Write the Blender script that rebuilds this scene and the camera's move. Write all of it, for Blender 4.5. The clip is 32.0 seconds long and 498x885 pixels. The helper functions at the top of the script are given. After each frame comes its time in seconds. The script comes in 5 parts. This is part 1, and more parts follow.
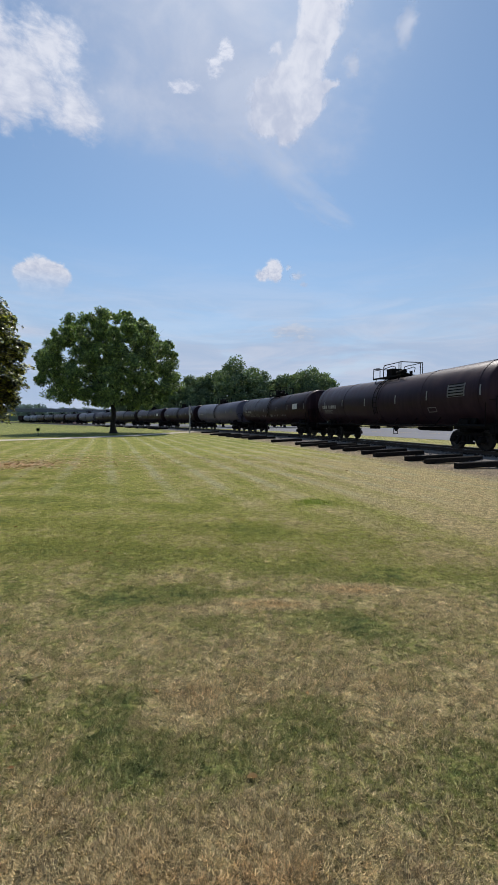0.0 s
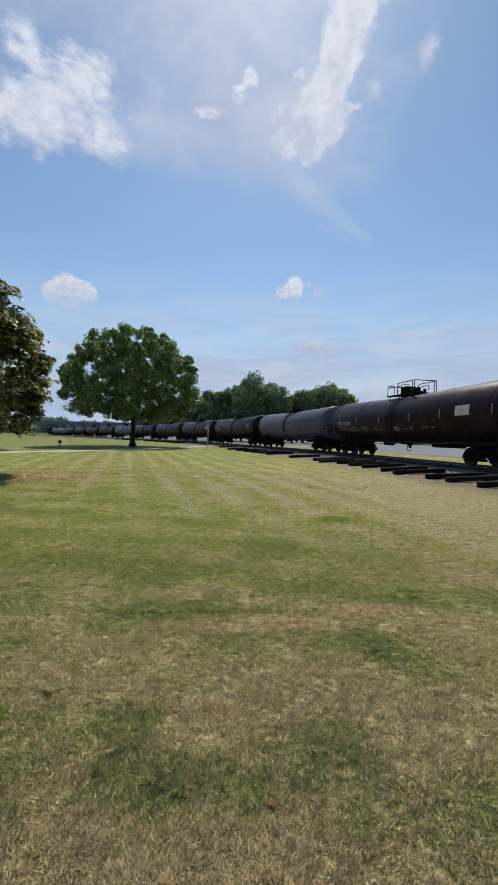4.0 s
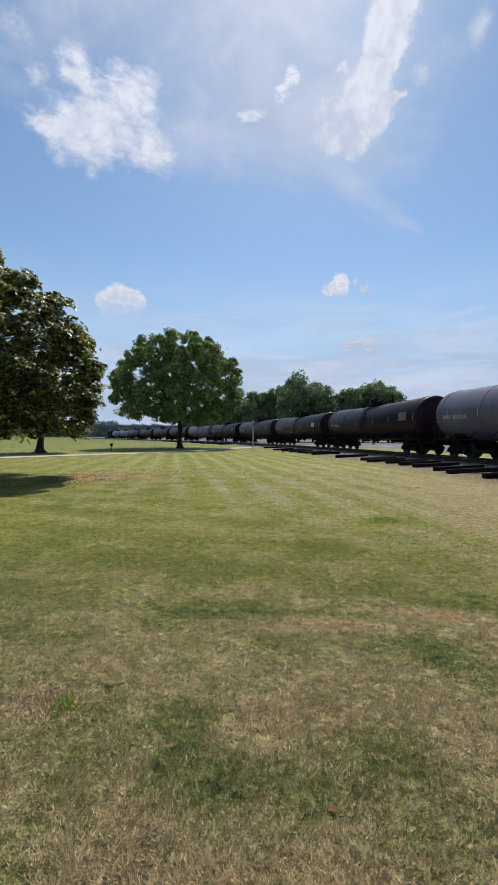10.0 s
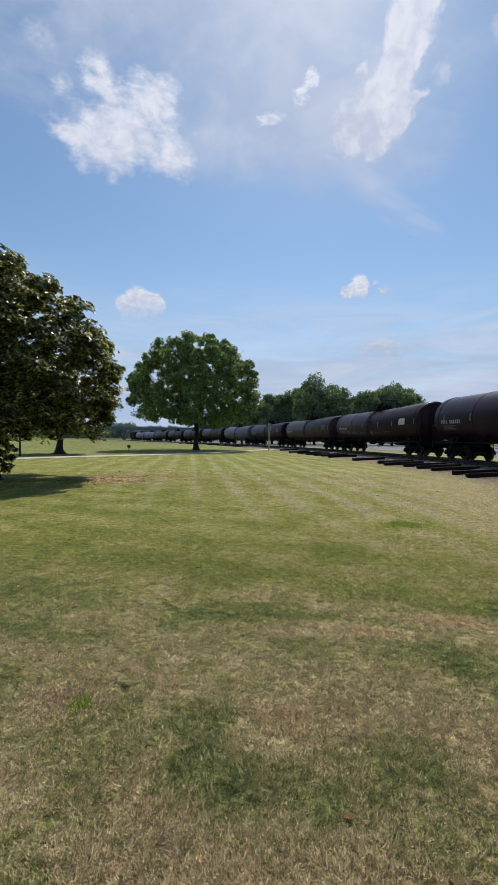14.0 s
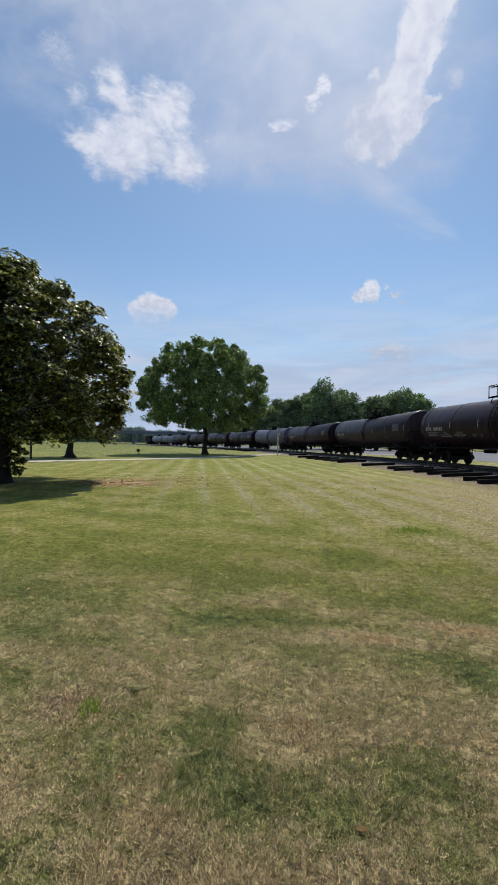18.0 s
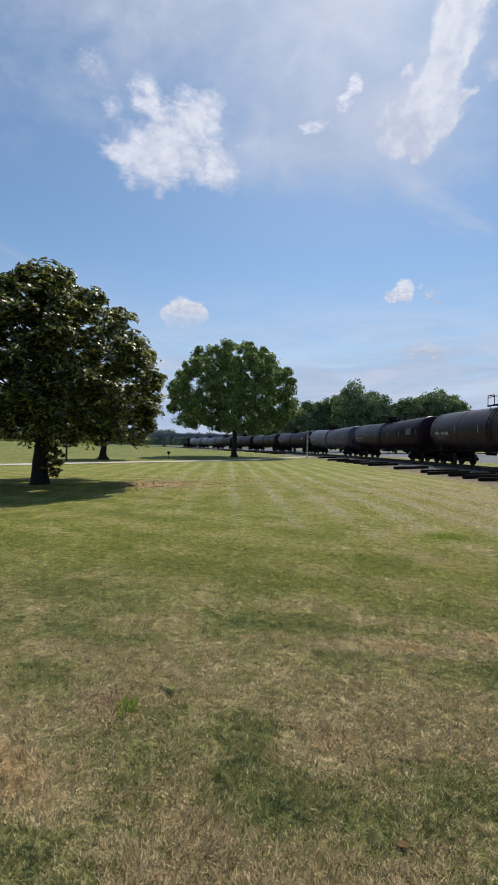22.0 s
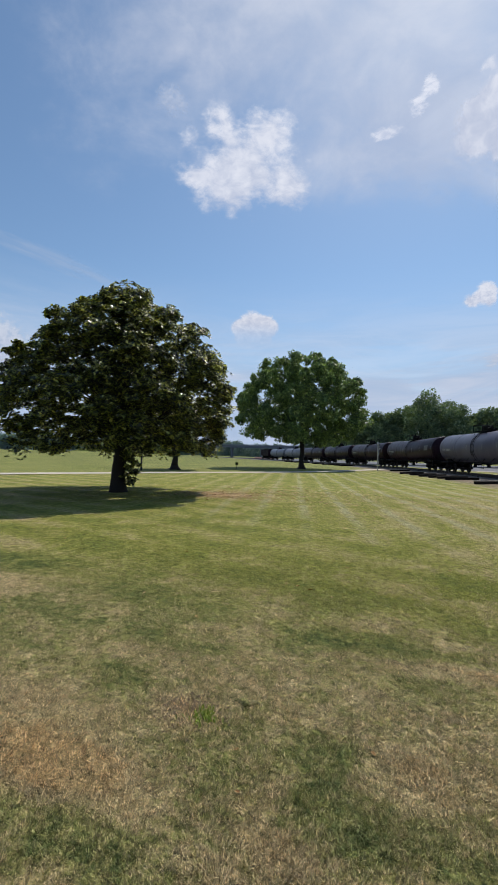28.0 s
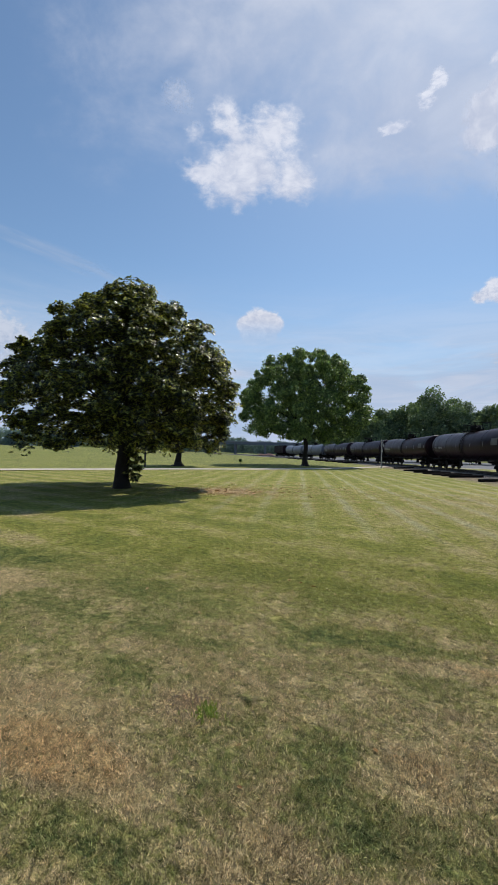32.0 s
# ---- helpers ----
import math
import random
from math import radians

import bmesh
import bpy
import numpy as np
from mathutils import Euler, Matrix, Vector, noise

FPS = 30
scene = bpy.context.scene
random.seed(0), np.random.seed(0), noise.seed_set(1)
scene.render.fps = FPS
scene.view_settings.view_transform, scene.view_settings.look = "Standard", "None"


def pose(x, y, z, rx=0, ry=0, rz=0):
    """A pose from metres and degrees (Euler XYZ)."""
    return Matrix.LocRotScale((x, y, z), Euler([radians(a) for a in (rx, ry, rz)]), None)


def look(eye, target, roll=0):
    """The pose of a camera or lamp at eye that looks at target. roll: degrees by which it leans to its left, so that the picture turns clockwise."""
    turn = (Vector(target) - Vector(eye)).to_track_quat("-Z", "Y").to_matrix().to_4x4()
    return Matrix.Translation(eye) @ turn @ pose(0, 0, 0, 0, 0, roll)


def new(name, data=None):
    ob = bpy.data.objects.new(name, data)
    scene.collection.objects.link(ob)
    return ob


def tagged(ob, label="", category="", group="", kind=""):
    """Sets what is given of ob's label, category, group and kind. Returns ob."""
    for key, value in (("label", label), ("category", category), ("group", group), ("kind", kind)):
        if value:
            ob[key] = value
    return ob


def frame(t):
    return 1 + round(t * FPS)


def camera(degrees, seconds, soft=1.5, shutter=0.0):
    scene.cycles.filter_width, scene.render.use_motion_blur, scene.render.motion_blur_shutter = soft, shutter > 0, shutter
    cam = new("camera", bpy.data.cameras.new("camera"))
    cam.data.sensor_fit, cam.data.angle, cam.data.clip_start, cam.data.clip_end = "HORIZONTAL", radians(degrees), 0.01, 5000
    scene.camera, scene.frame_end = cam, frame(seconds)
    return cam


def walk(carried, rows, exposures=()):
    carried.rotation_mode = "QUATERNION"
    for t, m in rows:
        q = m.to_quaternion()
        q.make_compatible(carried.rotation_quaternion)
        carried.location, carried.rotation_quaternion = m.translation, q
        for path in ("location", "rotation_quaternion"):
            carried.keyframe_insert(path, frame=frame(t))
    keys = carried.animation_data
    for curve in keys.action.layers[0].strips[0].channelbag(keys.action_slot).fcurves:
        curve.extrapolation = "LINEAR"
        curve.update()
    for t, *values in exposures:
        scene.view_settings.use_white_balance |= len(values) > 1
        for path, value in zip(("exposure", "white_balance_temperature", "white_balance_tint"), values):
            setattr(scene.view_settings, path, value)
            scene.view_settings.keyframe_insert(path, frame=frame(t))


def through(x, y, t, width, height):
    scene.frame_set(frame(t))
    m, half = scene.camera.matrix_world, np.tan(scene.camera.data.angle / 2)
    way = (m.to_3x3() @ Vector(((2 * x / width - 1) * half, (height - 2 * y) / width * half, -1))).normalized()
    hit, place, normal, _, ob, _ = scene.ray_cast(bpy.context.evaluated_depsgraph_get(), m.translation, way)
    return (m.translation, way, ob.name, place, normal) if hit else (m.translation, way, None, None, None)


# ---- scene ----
cam = camera(60.4, 32.0, soft=1.35)
PATH = [
    (0, (0.021, -0.025, 1.598), (-0.04, 1.971, 1.503), 0.4),
    (0.5, (0.024, -0.039, 1.609), (-0.041, 1.958, 1.521), 0.4),
    (1, (0.013, -0.036, 1.607), (-0.061, 1.961, 1.53), 0.5),
    (1.5, (0.009, -0.039, 1.607), (-0.069, 1.959, 1.544), 0.6),
    (2, (0.009, -0.039, 1.609), (-0.079, 1.958, 1.556), 0.7),
    (2.5, (0.004, -0.038, 1.608), (-0.097, 1.959, 1.565), 0.7),
    (3, (0.0, -0.035, 1.603), (-0.115, 1.961, 1.566), 0.8),
    (3.5, (-0.006, -0.032, 1.608), (-0.136, 1.963, 1.577), 1.0),
    (5.5, (-0.017, -0.029, 1.604), (-0.208, 1.961, 1.582), 0.9),
    (6, (-0.019, -0.029, 1.602), (-0.232, 1.959, 1.581), 0.7),
    (6.5, (-0.024, -0.03, 1.604), (-0.252, 1.956, 1.582), 0.6),
    (7, (-0.032, -0.025, 1.599), (-0.287, 1.959, 1.579), 0.4),
    (7.5, (-0.041, -0.025, 1.6), (-0.312, 1.956, 1.58), 0.3),
    (8, (-0.04, -0.024, 1.603), (-0.328, 1.955, 1.579), 0.1),
    (8.5, (-0.046, -0.022, 1.598), (-0.349, 1.955, 1.574), 0.2),
    (9, (-0.045, -0.025, 1.599), (-0.362, 1.95, 1.576), 0.1),
    (9.5, (-0.051, -0.021, 1.597), (-0.386, 1.951, 1.572), 0.2),
    (10, (-0.054, -0.024, 1.602), (-0.405, 1.945, 1.576), 0.2),
    (10.5, (-0.061, -0.021, 1.6), (-0.426, 1.945, 1.573), 0.3),
    (11, (-0.062, -0.019, 1.599), (-0.441, 1.945, 1.572), 0.3),
    (11.5, (-0.062, -0.023, 1.601), (-0.453, 1.939, 1.577), 0.3),
    (12, (-0.065, -0.021, 1.6), (-0.463, 1.938, 1.576), 0.4),
    (12.5, (-0.064, -0.024, 1.6), (-0.47, 1.935, 1.577), 0.4),
    (13, (-0.061, -0.026, 1.602), (-0.476, 1.931, 1.58), 0.5),
    (13.5, (-0.06, -0.026, 1.603), (-0.48, 1.929, 1.582), 0.5),
    (14, (-0.058, -0.029, 1.604), (-0.482, 1.925, 1.588), 0.5),
    (14.5, (-0.06, -0.026, 1.604), (-0.486, 1.928, 1.592), 0.5),
    (16.5, (-0.066, -0.023, 1.603), (-0.508, 1.927, 1.607), 0.7),
    (17, (-0.07, -0.02, 1.603), (-0.518, 1.929, 1.607), 0.7),
    (17.5, (-0.071, -0.012, 1.6), (-0.531, 1.935, 1.604), 0.7),
    (18, (-0.075, -0.02, 1.601), (-0.539, 1.926, 1.606), 0.8),
    (18.5, (-0.077, -0.02, 1.597), (-0.547, 1.924, 1.602), 0.8),
    (19, (-0.075, -0.021, 1.601), (-0.55, 1.922, 1.605), 0.8),
    (19.5, (-0.077, -0.021, 1.601), (-0.554, 1.922, 1.604), 0.8),
    (20, (-0.08, -0.021, 1.601), (-0.56, 1.92, 1.604), 0.9),
    (20.5, (-0.079, -0.021, 1.6), (-0.563, 1.92, 1.603), 0.9),
    (21, (-0.077, -0.024, 1.603), (-0.569, 1.914, 1.607), 0.8),
    (21.5, (-0.086, -0.027, 1.606), (-0.597, 1.906, 1.615), 0.7),
    (22, (-0.113, -0.031, 1.611), (-0.707, 1.879, 1.626), 0.9),
    (22.5, (-0.142, -0.032, 1.609), (-0.854, 1.837, 1.633), 1.2),
    (23, (-0.157, -0.049, 1.625), (-0.943, 1.79, 1.657), 1.3),
    (23.5, (-0.171, -0.035, 1.615), (-0.979, 1.794, 1.659), 1.3),
    (24, (-0.172, -0.035, 1.615), (-0.988, 1.79, 1.668), 1.2),
    (24.5, (-0.173, -0.037, 1.612), (-0.993, 1.786, 1.672), 1.2),
    (25, (-0.177, -0.042, 1.611), (-1.008, 1.776, 1.675), 1.3),
    (25.5, (-0.182, -0.037, 1.606), (-1.027, 1.775, 1.67), 1.4),
    (26, (-0.18, -0.037, 1.609), (-1.039, 1.768, 1.672), 1.3),
    (26.5, (-0.178, -0.041, 1.612), (-1.044, 1.761, 1.675), 1.3),
    (28.5, (-0.186, -0.036, 1.607), (-1.075, 1.755, 1.669), 1.5),
    (29, (-0.19, -0.033, 1.606), (-1.08, 1.757, 1.667), 1.7),
    (29.5, (-0.183, -0.044, 1.612), (-1.075, 1.745, 1.671), 1.7),
    (30, (-0.189, -0.034, 1.603), (-1.084, 1.753, 1.66), 1.7),
    (30.5, (-0.185, -0.039, 1.609), (-1.081, 1.749, 1.663), 1.6),
    (31, (-0.186, -0.041, 1.608), (-1.085, 1.744, 1.66), 1.8),
    (31.5, (-0.184, -0.041, 1.612), (-1.083, 1.745, 1.662), 1.7),
    (32, (-0.185, -0.031, 1.607), (-1.083, 1.755, 1.654), 1.6),
]
# ---- light ----
SUN_EL, SUN_AZ = 53.5, 2.0          # degrees; azimuth to the right of +y
walk(cam, [(t, look(eye, target, roll)) for t, eye, target, roll in PATH], exposures=[(0.0, -0.06), (5.5, -0.06), (7.2, 0.04), (13.5, 0.0), (16.5, -0.03), (32.0, -0.02)])

world = bpy.data.worlds.new("sky")
scene.world = world
world.use_nodes = True
wn = world.node_tree.nodes
sky = wn.new("ShaderNodeTexSky")
sky.sky_type = "NISHITA"
sky.sun_disc = False
sky.sun_elevation, sky.sun_rotation = radians(SUN_EL), radians(-SUN_AZ)
sky.altitude, sky.air_density, sky.dust_density, sky.ozone_density = 100, 1.0, 0.35, 0.85
wn["Background"].inputs["Strength"].default_value = 0.120
tint = wn.new("ShaderNodeMix")
tint.data_type, tint.blend_type = "RGBA", "MULTIPLY"
tint.inputs[0].default_value = 1.0
tint.inputs[7].default_value = (0.82, 0.94, 0.985, 1)
world.node_tree.links.new(sky.outputs[0], tint.inputs[6])
world.node_tree.links.new(tint.outputs[2], wn["Background"].inputs["Color"])

sun = new("sun", bpy.data.lights.new("sun", "SUN"))
sun.data.energy, sun.data.angle, sun.data.color = 4.75, radians(0.55), (1.0, 0.95, 0.88)
e, a = radians(SUN_EL), radians(SUN_AZ)
sun.matrix_world = look((60 * math.sin(a) * math.cos(e), 60 * math.cos(a) * math.cos(e), 60 * math.sin(e)), (0, 0, 0))

# ---- plan ----
EYE = 1.6
RAIL = 0.377                         # top of rail
SPACING = 20.49                      # coupler to coupler
TRACK0, TURN0 = (10.2881, 21.6645), 0.256
BEND = (0.3983, 0.0737, -0.3689, 0.1125)


def lay_track():
    """The centre line of the railway: arc length, x, y and heading."""
    s = np.arange(-220.0, 420.0, 1.0)
    u = s / 100
    bend = (BEND[0] + BEND[1] * u + BEND[2] * u**2 + BEND[3] * u**3) / 100
    bend = np.where((s > 320) | (s < -30), 0, bend)
    th = np.cumsum(bend)
    th += TURN0 - np.interp(0, s, th)
    dx, dy = -np.sin(th), np.cos(th)
    x, y = np.cumsum(dx) - dx / 2, np.cumsum(dy) - dy / 2
    return s, x + TRACK0[0] - np.interp(0, s, x), y + TRACK0[1] - np.interp(0, s, y), th


TS, TX, TY, TH = lay_track()


def track(s, off=0.0):
    """Place at arc length s, off metres to the right of the centre line, and the heading."""
    th = float(np.interp(s, TS, TH))
    return float(np.interp(s, TS, TX)) + math.cos(th) * off, float(np.interp(s, TS, TY)) + math.sin(th) * off, th


def travelled(t):
    return 4.9799 * t - 0.00155 * t * t - 1.6272 * (t / 10) ** 3 + 0.3418 * (t / 10) ** 4


def smooth(a, b, v):
    w = np.clip((v - a) / (b - a), 0, 1)
    return w * w * (3 - 2 * w)


def ground_z(x, y):
    """Flat lawn, with a grassy rise far off beyond the driveway."""
    r = np.hypot(x, y)
    az = np.degrees(np.arctan2(-x, y))
    return 1.9 * smooth(30, 46, az) * (1 - smooth(95, 130, az)) * smooth(60, 175, r) + 1.2 * smooth(300, 900, r)


# ---- mesh building ----
class Build:
    """Collects faces of one mesh."""

    def __init__(self):
        self.v, self.f = [], []

    def add(self, verts, faces):
        n = len(self.v)
        self.v += [tuple(p) for p in verts]
        self.f += [tuple(i + n for i in f) for f in faces]
        return self

    def box(self, c, size, m=None, bevel=0.0):
        hx, hy, hz = (q / 2 for q in size)
        if bevel <= 0:
            pts = [Vector((sx * hx, sy * hy, sz * hz)) for sz in (-1, 1) for sx, sy in ((-1, -1), (1, -1), (1, 1), (-1, 1))]
            faces = [(3, 2, 1, 0), (4, 5, 6, 7), (0, 1, 5, 4), (1, 2, 6, 5), (2, 3, 7, 6), (3, 0, 4, 7)]
        else:
            bm = bmesh.new()
            bmesh.ops.create_cube(bm, size=1)
            bmesh.ops.scale(bm, vec=size, verts=bm.verts)
            bmesh.ops.bevel(bm, geom=bm.edges[:], offset=bevel, segments=1, affect="EDGES")
            bm.verts.index_update()
            pts, faces = [q.co.copy() for q in bm.verts], [tuple(q.index for q in f.verts) for f in bm.faces]
            bm.free()
        if m is not None:
            pts = [m @ p for p in pts]
        return self.add([p + Vector(c) for p in pts], faces)

    def tube(self, pts, radii, n=8, caps=True):
        pts = [Vector(p) for p in pts]
        if not isinstance(radii, (list, tuple)):
            radii = [radii] * len(pts)
        rings, up = [], None
        for i, p in enumerate(pts):
            d = (pts[min(i + 1, len(pts) - 1)] - pts[max(i - 1, 0)]).normalized()
            if up is None:
                up = d.orthogonal().normalized()
            up = (up - d * up.dot(d)).normalized()
            side = d.cross(up)
            rings += [p + radii[i] * (math.cos(2 * math.pi * k / n) * up + math.sin(2 * math.pi * k / n) * side) for k in range(n)]
        faces = [(i * n + k, i * n + (k + 1) % n, (i + 1) * n + (k + 1) % n, (i + 1) * n + k) for i in range(len(pts) - 1) for k in range(n)]
        if caps:
            faces += [tuple(reversed(range(n))), tuple(range((len(pts) - 1) * n, len(pts) * n))]
        return self.add(rings, faces)

    def lathe(self, profile, n, axis="y", centre=(0, 0, 0)):
        """profile: (along, radius) pairs, spun round an axis."""
        pts = []
        for along, r in profile:
            for k in range(n):
                c, s = r * math.cos(2 * math.pi * k / n), r * math.sin(2 * math.pi * k / n)
                p = {"x": (along, c, s), "y": (c, along, s), "z": (c, s, along)}[axis]
                pts.append(Vector(p) + Vector(centre))
        faces = [(i * n + k, i * n + (k + 1) % n, (i + 1) * n + (k + 1) % n, (i + 1) * n + k) for i in range(len(profile) - 1) for k in range(n)]
        faces += [tuple(reversed(range(n))), tuple(range((len(profile) - 1) * n, len(profile) * n))]
        return self.add(pts, faces)

    def mesh(self, name, material, flat=False):
        me = bpy.data.meshes.new(name)
        me.from_pydata(self.v, [], self.f)
        bm = bmesh.new()
        bm.from_mesh(me)
        bmesh.ops.recalc_face_normals(bm, faces=bm.faces)
        bm.to_mesh(me)
        bm.free()
        me.materials.append(material)
        if not flat:
            me.polygons.foreach_set("use_smooth", [True] * len(me.polygons))
            me.set_sharp_from_angle(angle=radians(38))
        return me


def quads_mesh(name, verts, n, material, per=4):
    """A mesh of n loose faces of per corners each, from an array of corners."""
    me = bpy.data.meshes.new(name)
    me.vertices.add(n * per)
    me.vertices.foreach_set("co", np.asarray(verts, np.float32).ravel())
    me.loops.add(n * per)
    me.loops.foreach_set("vertex_index", np.arange(n * per, dtype=np.int32))
    me.polygons.add(n)
    me.polygons.foreach_set("loop_start", np.arange(n, dtype=np.int32) * per)
    me.update(calc_edges=True)
    me.materials.append(material)
    return me


def part(name, mesh, parent, m=None, label=""):
    ob = new(name, mesh)
    ob.parent = parent
    if m is not None:
        ob.matrix_basis = m
    if label:
        ob["label"] = label
    return ob


def thing(name, label, category, m=None, mesh=None, group="", kind=""):
    ob = tagged(new(name, mesh), label, category, group, kind)
    if m is not None:
        ob.matrix_basis = m
    return ob


# ---- materials ----
class Nodes:
    """Short hand for a node material."""

    def __init__(self, name):
        self.m = bpy.data.materials.new(name)
        self.m.use_nodes = True
        self.t = self.m.node_tree
        self.bsdf = self.t.nodes["Principled BSDF"]
        self.out = self.t.nodes["Material Output"]

    def node(self, kind, ins=None, **props):
        n = self.t.nodes.new("ShaderNode" + kind)
        if "operation" in props:
            n.operation = props["operation"]
        if "data_type" in props:
            n.data_type = props["data_type"]
        if "blend_type" in props:
            n.blend_type = props["blend_type"]
        if "interpolation_type" in props:
            n.interpolation_type = props["interpolation_type"]
        for k, v in (ins or {}).items():
            self.put(n.inputs[k], v)
        return n

    def put(self, socket, v):
        if isinstance(v, bpy.types.NodeSocket):
            self.t.links.new(v, socket)
        elif isinstance(v, tuple) and len(v) == 3 and socket.type == "RGBA":
            socket.default_value = (*v, 1)
        else:
            socket.default_value = v

    def math(self, op, a, b=0.0, c=0.0, clamp=False):
        n = self.node("Math", {0: a, 1: b, 2: c}, operation=op)
        n.use_clamp = clamp
        return n.outputs[0]

    def noise(self, vec, scale, detail=4.0, rough=0.55, distort=0.0):
        return self.node("TexNoise", {"Vector": vec, "Scale": scale, "Detail": detail, "Roughness": rough, "Distortion": distort}).outputs[0]

    def ramp(self, v, lo, hi, a=0.0, b=1.0):
        return self.node("MapRange", {0: v, 1: lo, 2: hi, 3: a, 4: b}, interpolation_type="SMOOTHSTEP").outputs[0]

    def mix(self, f, a, b, mode="MIX"):
        n = self.node("Mix", data_type="RGBA", blend_type=mode)
        self.put(n.inputs[0], f), self.put(n.inputs[6], a), self.put(n.inputs[7], b)
        return n.outputs[2]

    def place(self):
        return self.node("NewGeometry").outputs["Position"]

    def local(self):
        return self.node("TexCoord").outputs["Object"]

    def scaled(self, vec, sx, sy, sz):
        return self.node("Mapping", {"Vector": vec, "Scale": Vector((sx, sy, sz))}).outputs[0]

    def bump(self, h, strength, distance=0.01):
        self.put(self.bsdf.inputs["Normal"], self.node("Bump", {"Height": h, "Strength": strength, "Distance": distance}).outputs[0])

    def end(self, color, rough=0.7, metal=0.0, spec=0.5):
        for k, v in (("Base Color", color), ("Roughness", rough), ("Metallic", metal), ("Specular IOR Level", spec)):
            self.put(self.bsdf.inputs[k], v)
        return self.m


def surface(name, dark, light, rough=0.75, metal=0.0, coarse=1.5, fine=25.0, bump=0.3, depth=0.01, stretch=(1, 1, 1), random=0.25, spec=0.5):
    n = Nodes(name)
    v = n.scaled(n.local(), *stretch)
    big, small = n.noise(v, coarse, 5), n.noise(v, fine, 4, 0.65)
    shade = n.math("ADD", n.math("MULTIPLY", big, 0.65), n.math("MULTIPLY", small, 0.35))
    col = n.mix(n.ramp(shade, 0.32, 0.68), dark, light)
    own = n.node("ObjectInfo").outputs["Random"]
    hsv = n.node("HueSaturation", {"Color": col, "Value": n.ramp(own, 0, 1, 1 - random, 1 + random)}).outputs[0]
    n.bump(small, bump, depth)
    return n.end(hsv, n.ramp(big, 0.3, 0.7, max(rough - 0.12, 0.05), min(rough + 0.12, 1)), metal, spec)


def tank_paint(name, base, worn, rust, rusty=0.3, rough=0.40):
    """Weathered paint of a tank car, with streaks that run down its sides."""
    n = Nodes(name)
    loc = n.node("VectorMath", {0: n.local(), 1: n.node("ObjectInfo").outputs["Location"]}, operation="ADD").outputs[0]
    big = n.noise(loc, 0.35, 6, 0.6, 0.6)
    streak = n.noise(n.scaled(loc, 2.2, 2.2, 0.16), 1.0, 6, 0.65)
    grain = n.noise(loc, 18, 5, 0.7)
    col = n.mix(n.ramp(n.math("ADD", n.math("MULTIPLY", big, 0.5), n.math("MULTIPLY", streak, 0.5)), 0.36, 0.66), base, worn)
    col = n.mix(n.math("MULTIPLY", n.ramp(n.math("MULTIPLY_ADD", grain, 0.35, n.math("MULTIPLY", streak, 0.75)), 0.5, 0.72), rusty), col, rust)
    n.bump(n.math("MULTIPLY_ADD", grain, 0.3, big), 0.12, 0.02)
    n.put(n.bsdf.inputs["Specular Tint"], (1.0, 0.86, 0.93))
    return n.end(col, n.ramp(streak, 0.3, 0.7, rough - 0.08, rough + 0.08), 0.0, 0.11)


def leaf_material(name, colors, through=0.25, rough=0.45, spec=0.4, sheen=(1.0, 1.0, 1.0)):
    """Leaves, each of its own tint."""
    n = Nodes(name)
    rnd = n.node("NewGeometry").outputs["Random Per Island"]
    ramp = n.node("ValToRGB", {0: rnd})
    el = ramp.color_ramp.elements
    for i, (at, c) in enumerate(colors):
        q = el[i] if i < 2 else el.new(at)
        q.position, q.color = at, (*c, 1)
    col = n.mix(n.ramp(n.noise(n.place(), 0.5, 3), 0.35, 0.65, 0.0, 0.45), ramp.outputs[0], n.mix(1.0, ramp.outputs[0], (0.62, 0.70, 0.5), "MULTIPLY"))
    n.end(col, rough, 0, spec)
    n.put(n.bsdf.inputs["Specular Tint"], sheen)
    tr = n.node("BsdfTranslucent", {"Color": n.mix(1.0, col, (1.25, 1.35, 0.5), "MULTIPLY")}).outputs[0]
    mixed = n.node("MixShader", {0: through, 1: n.bsdf.outputs[0], 2: tr}).outputs[0]
    n.t.links.new(mixed, n.out.inputs["Surface"])
    return n.m


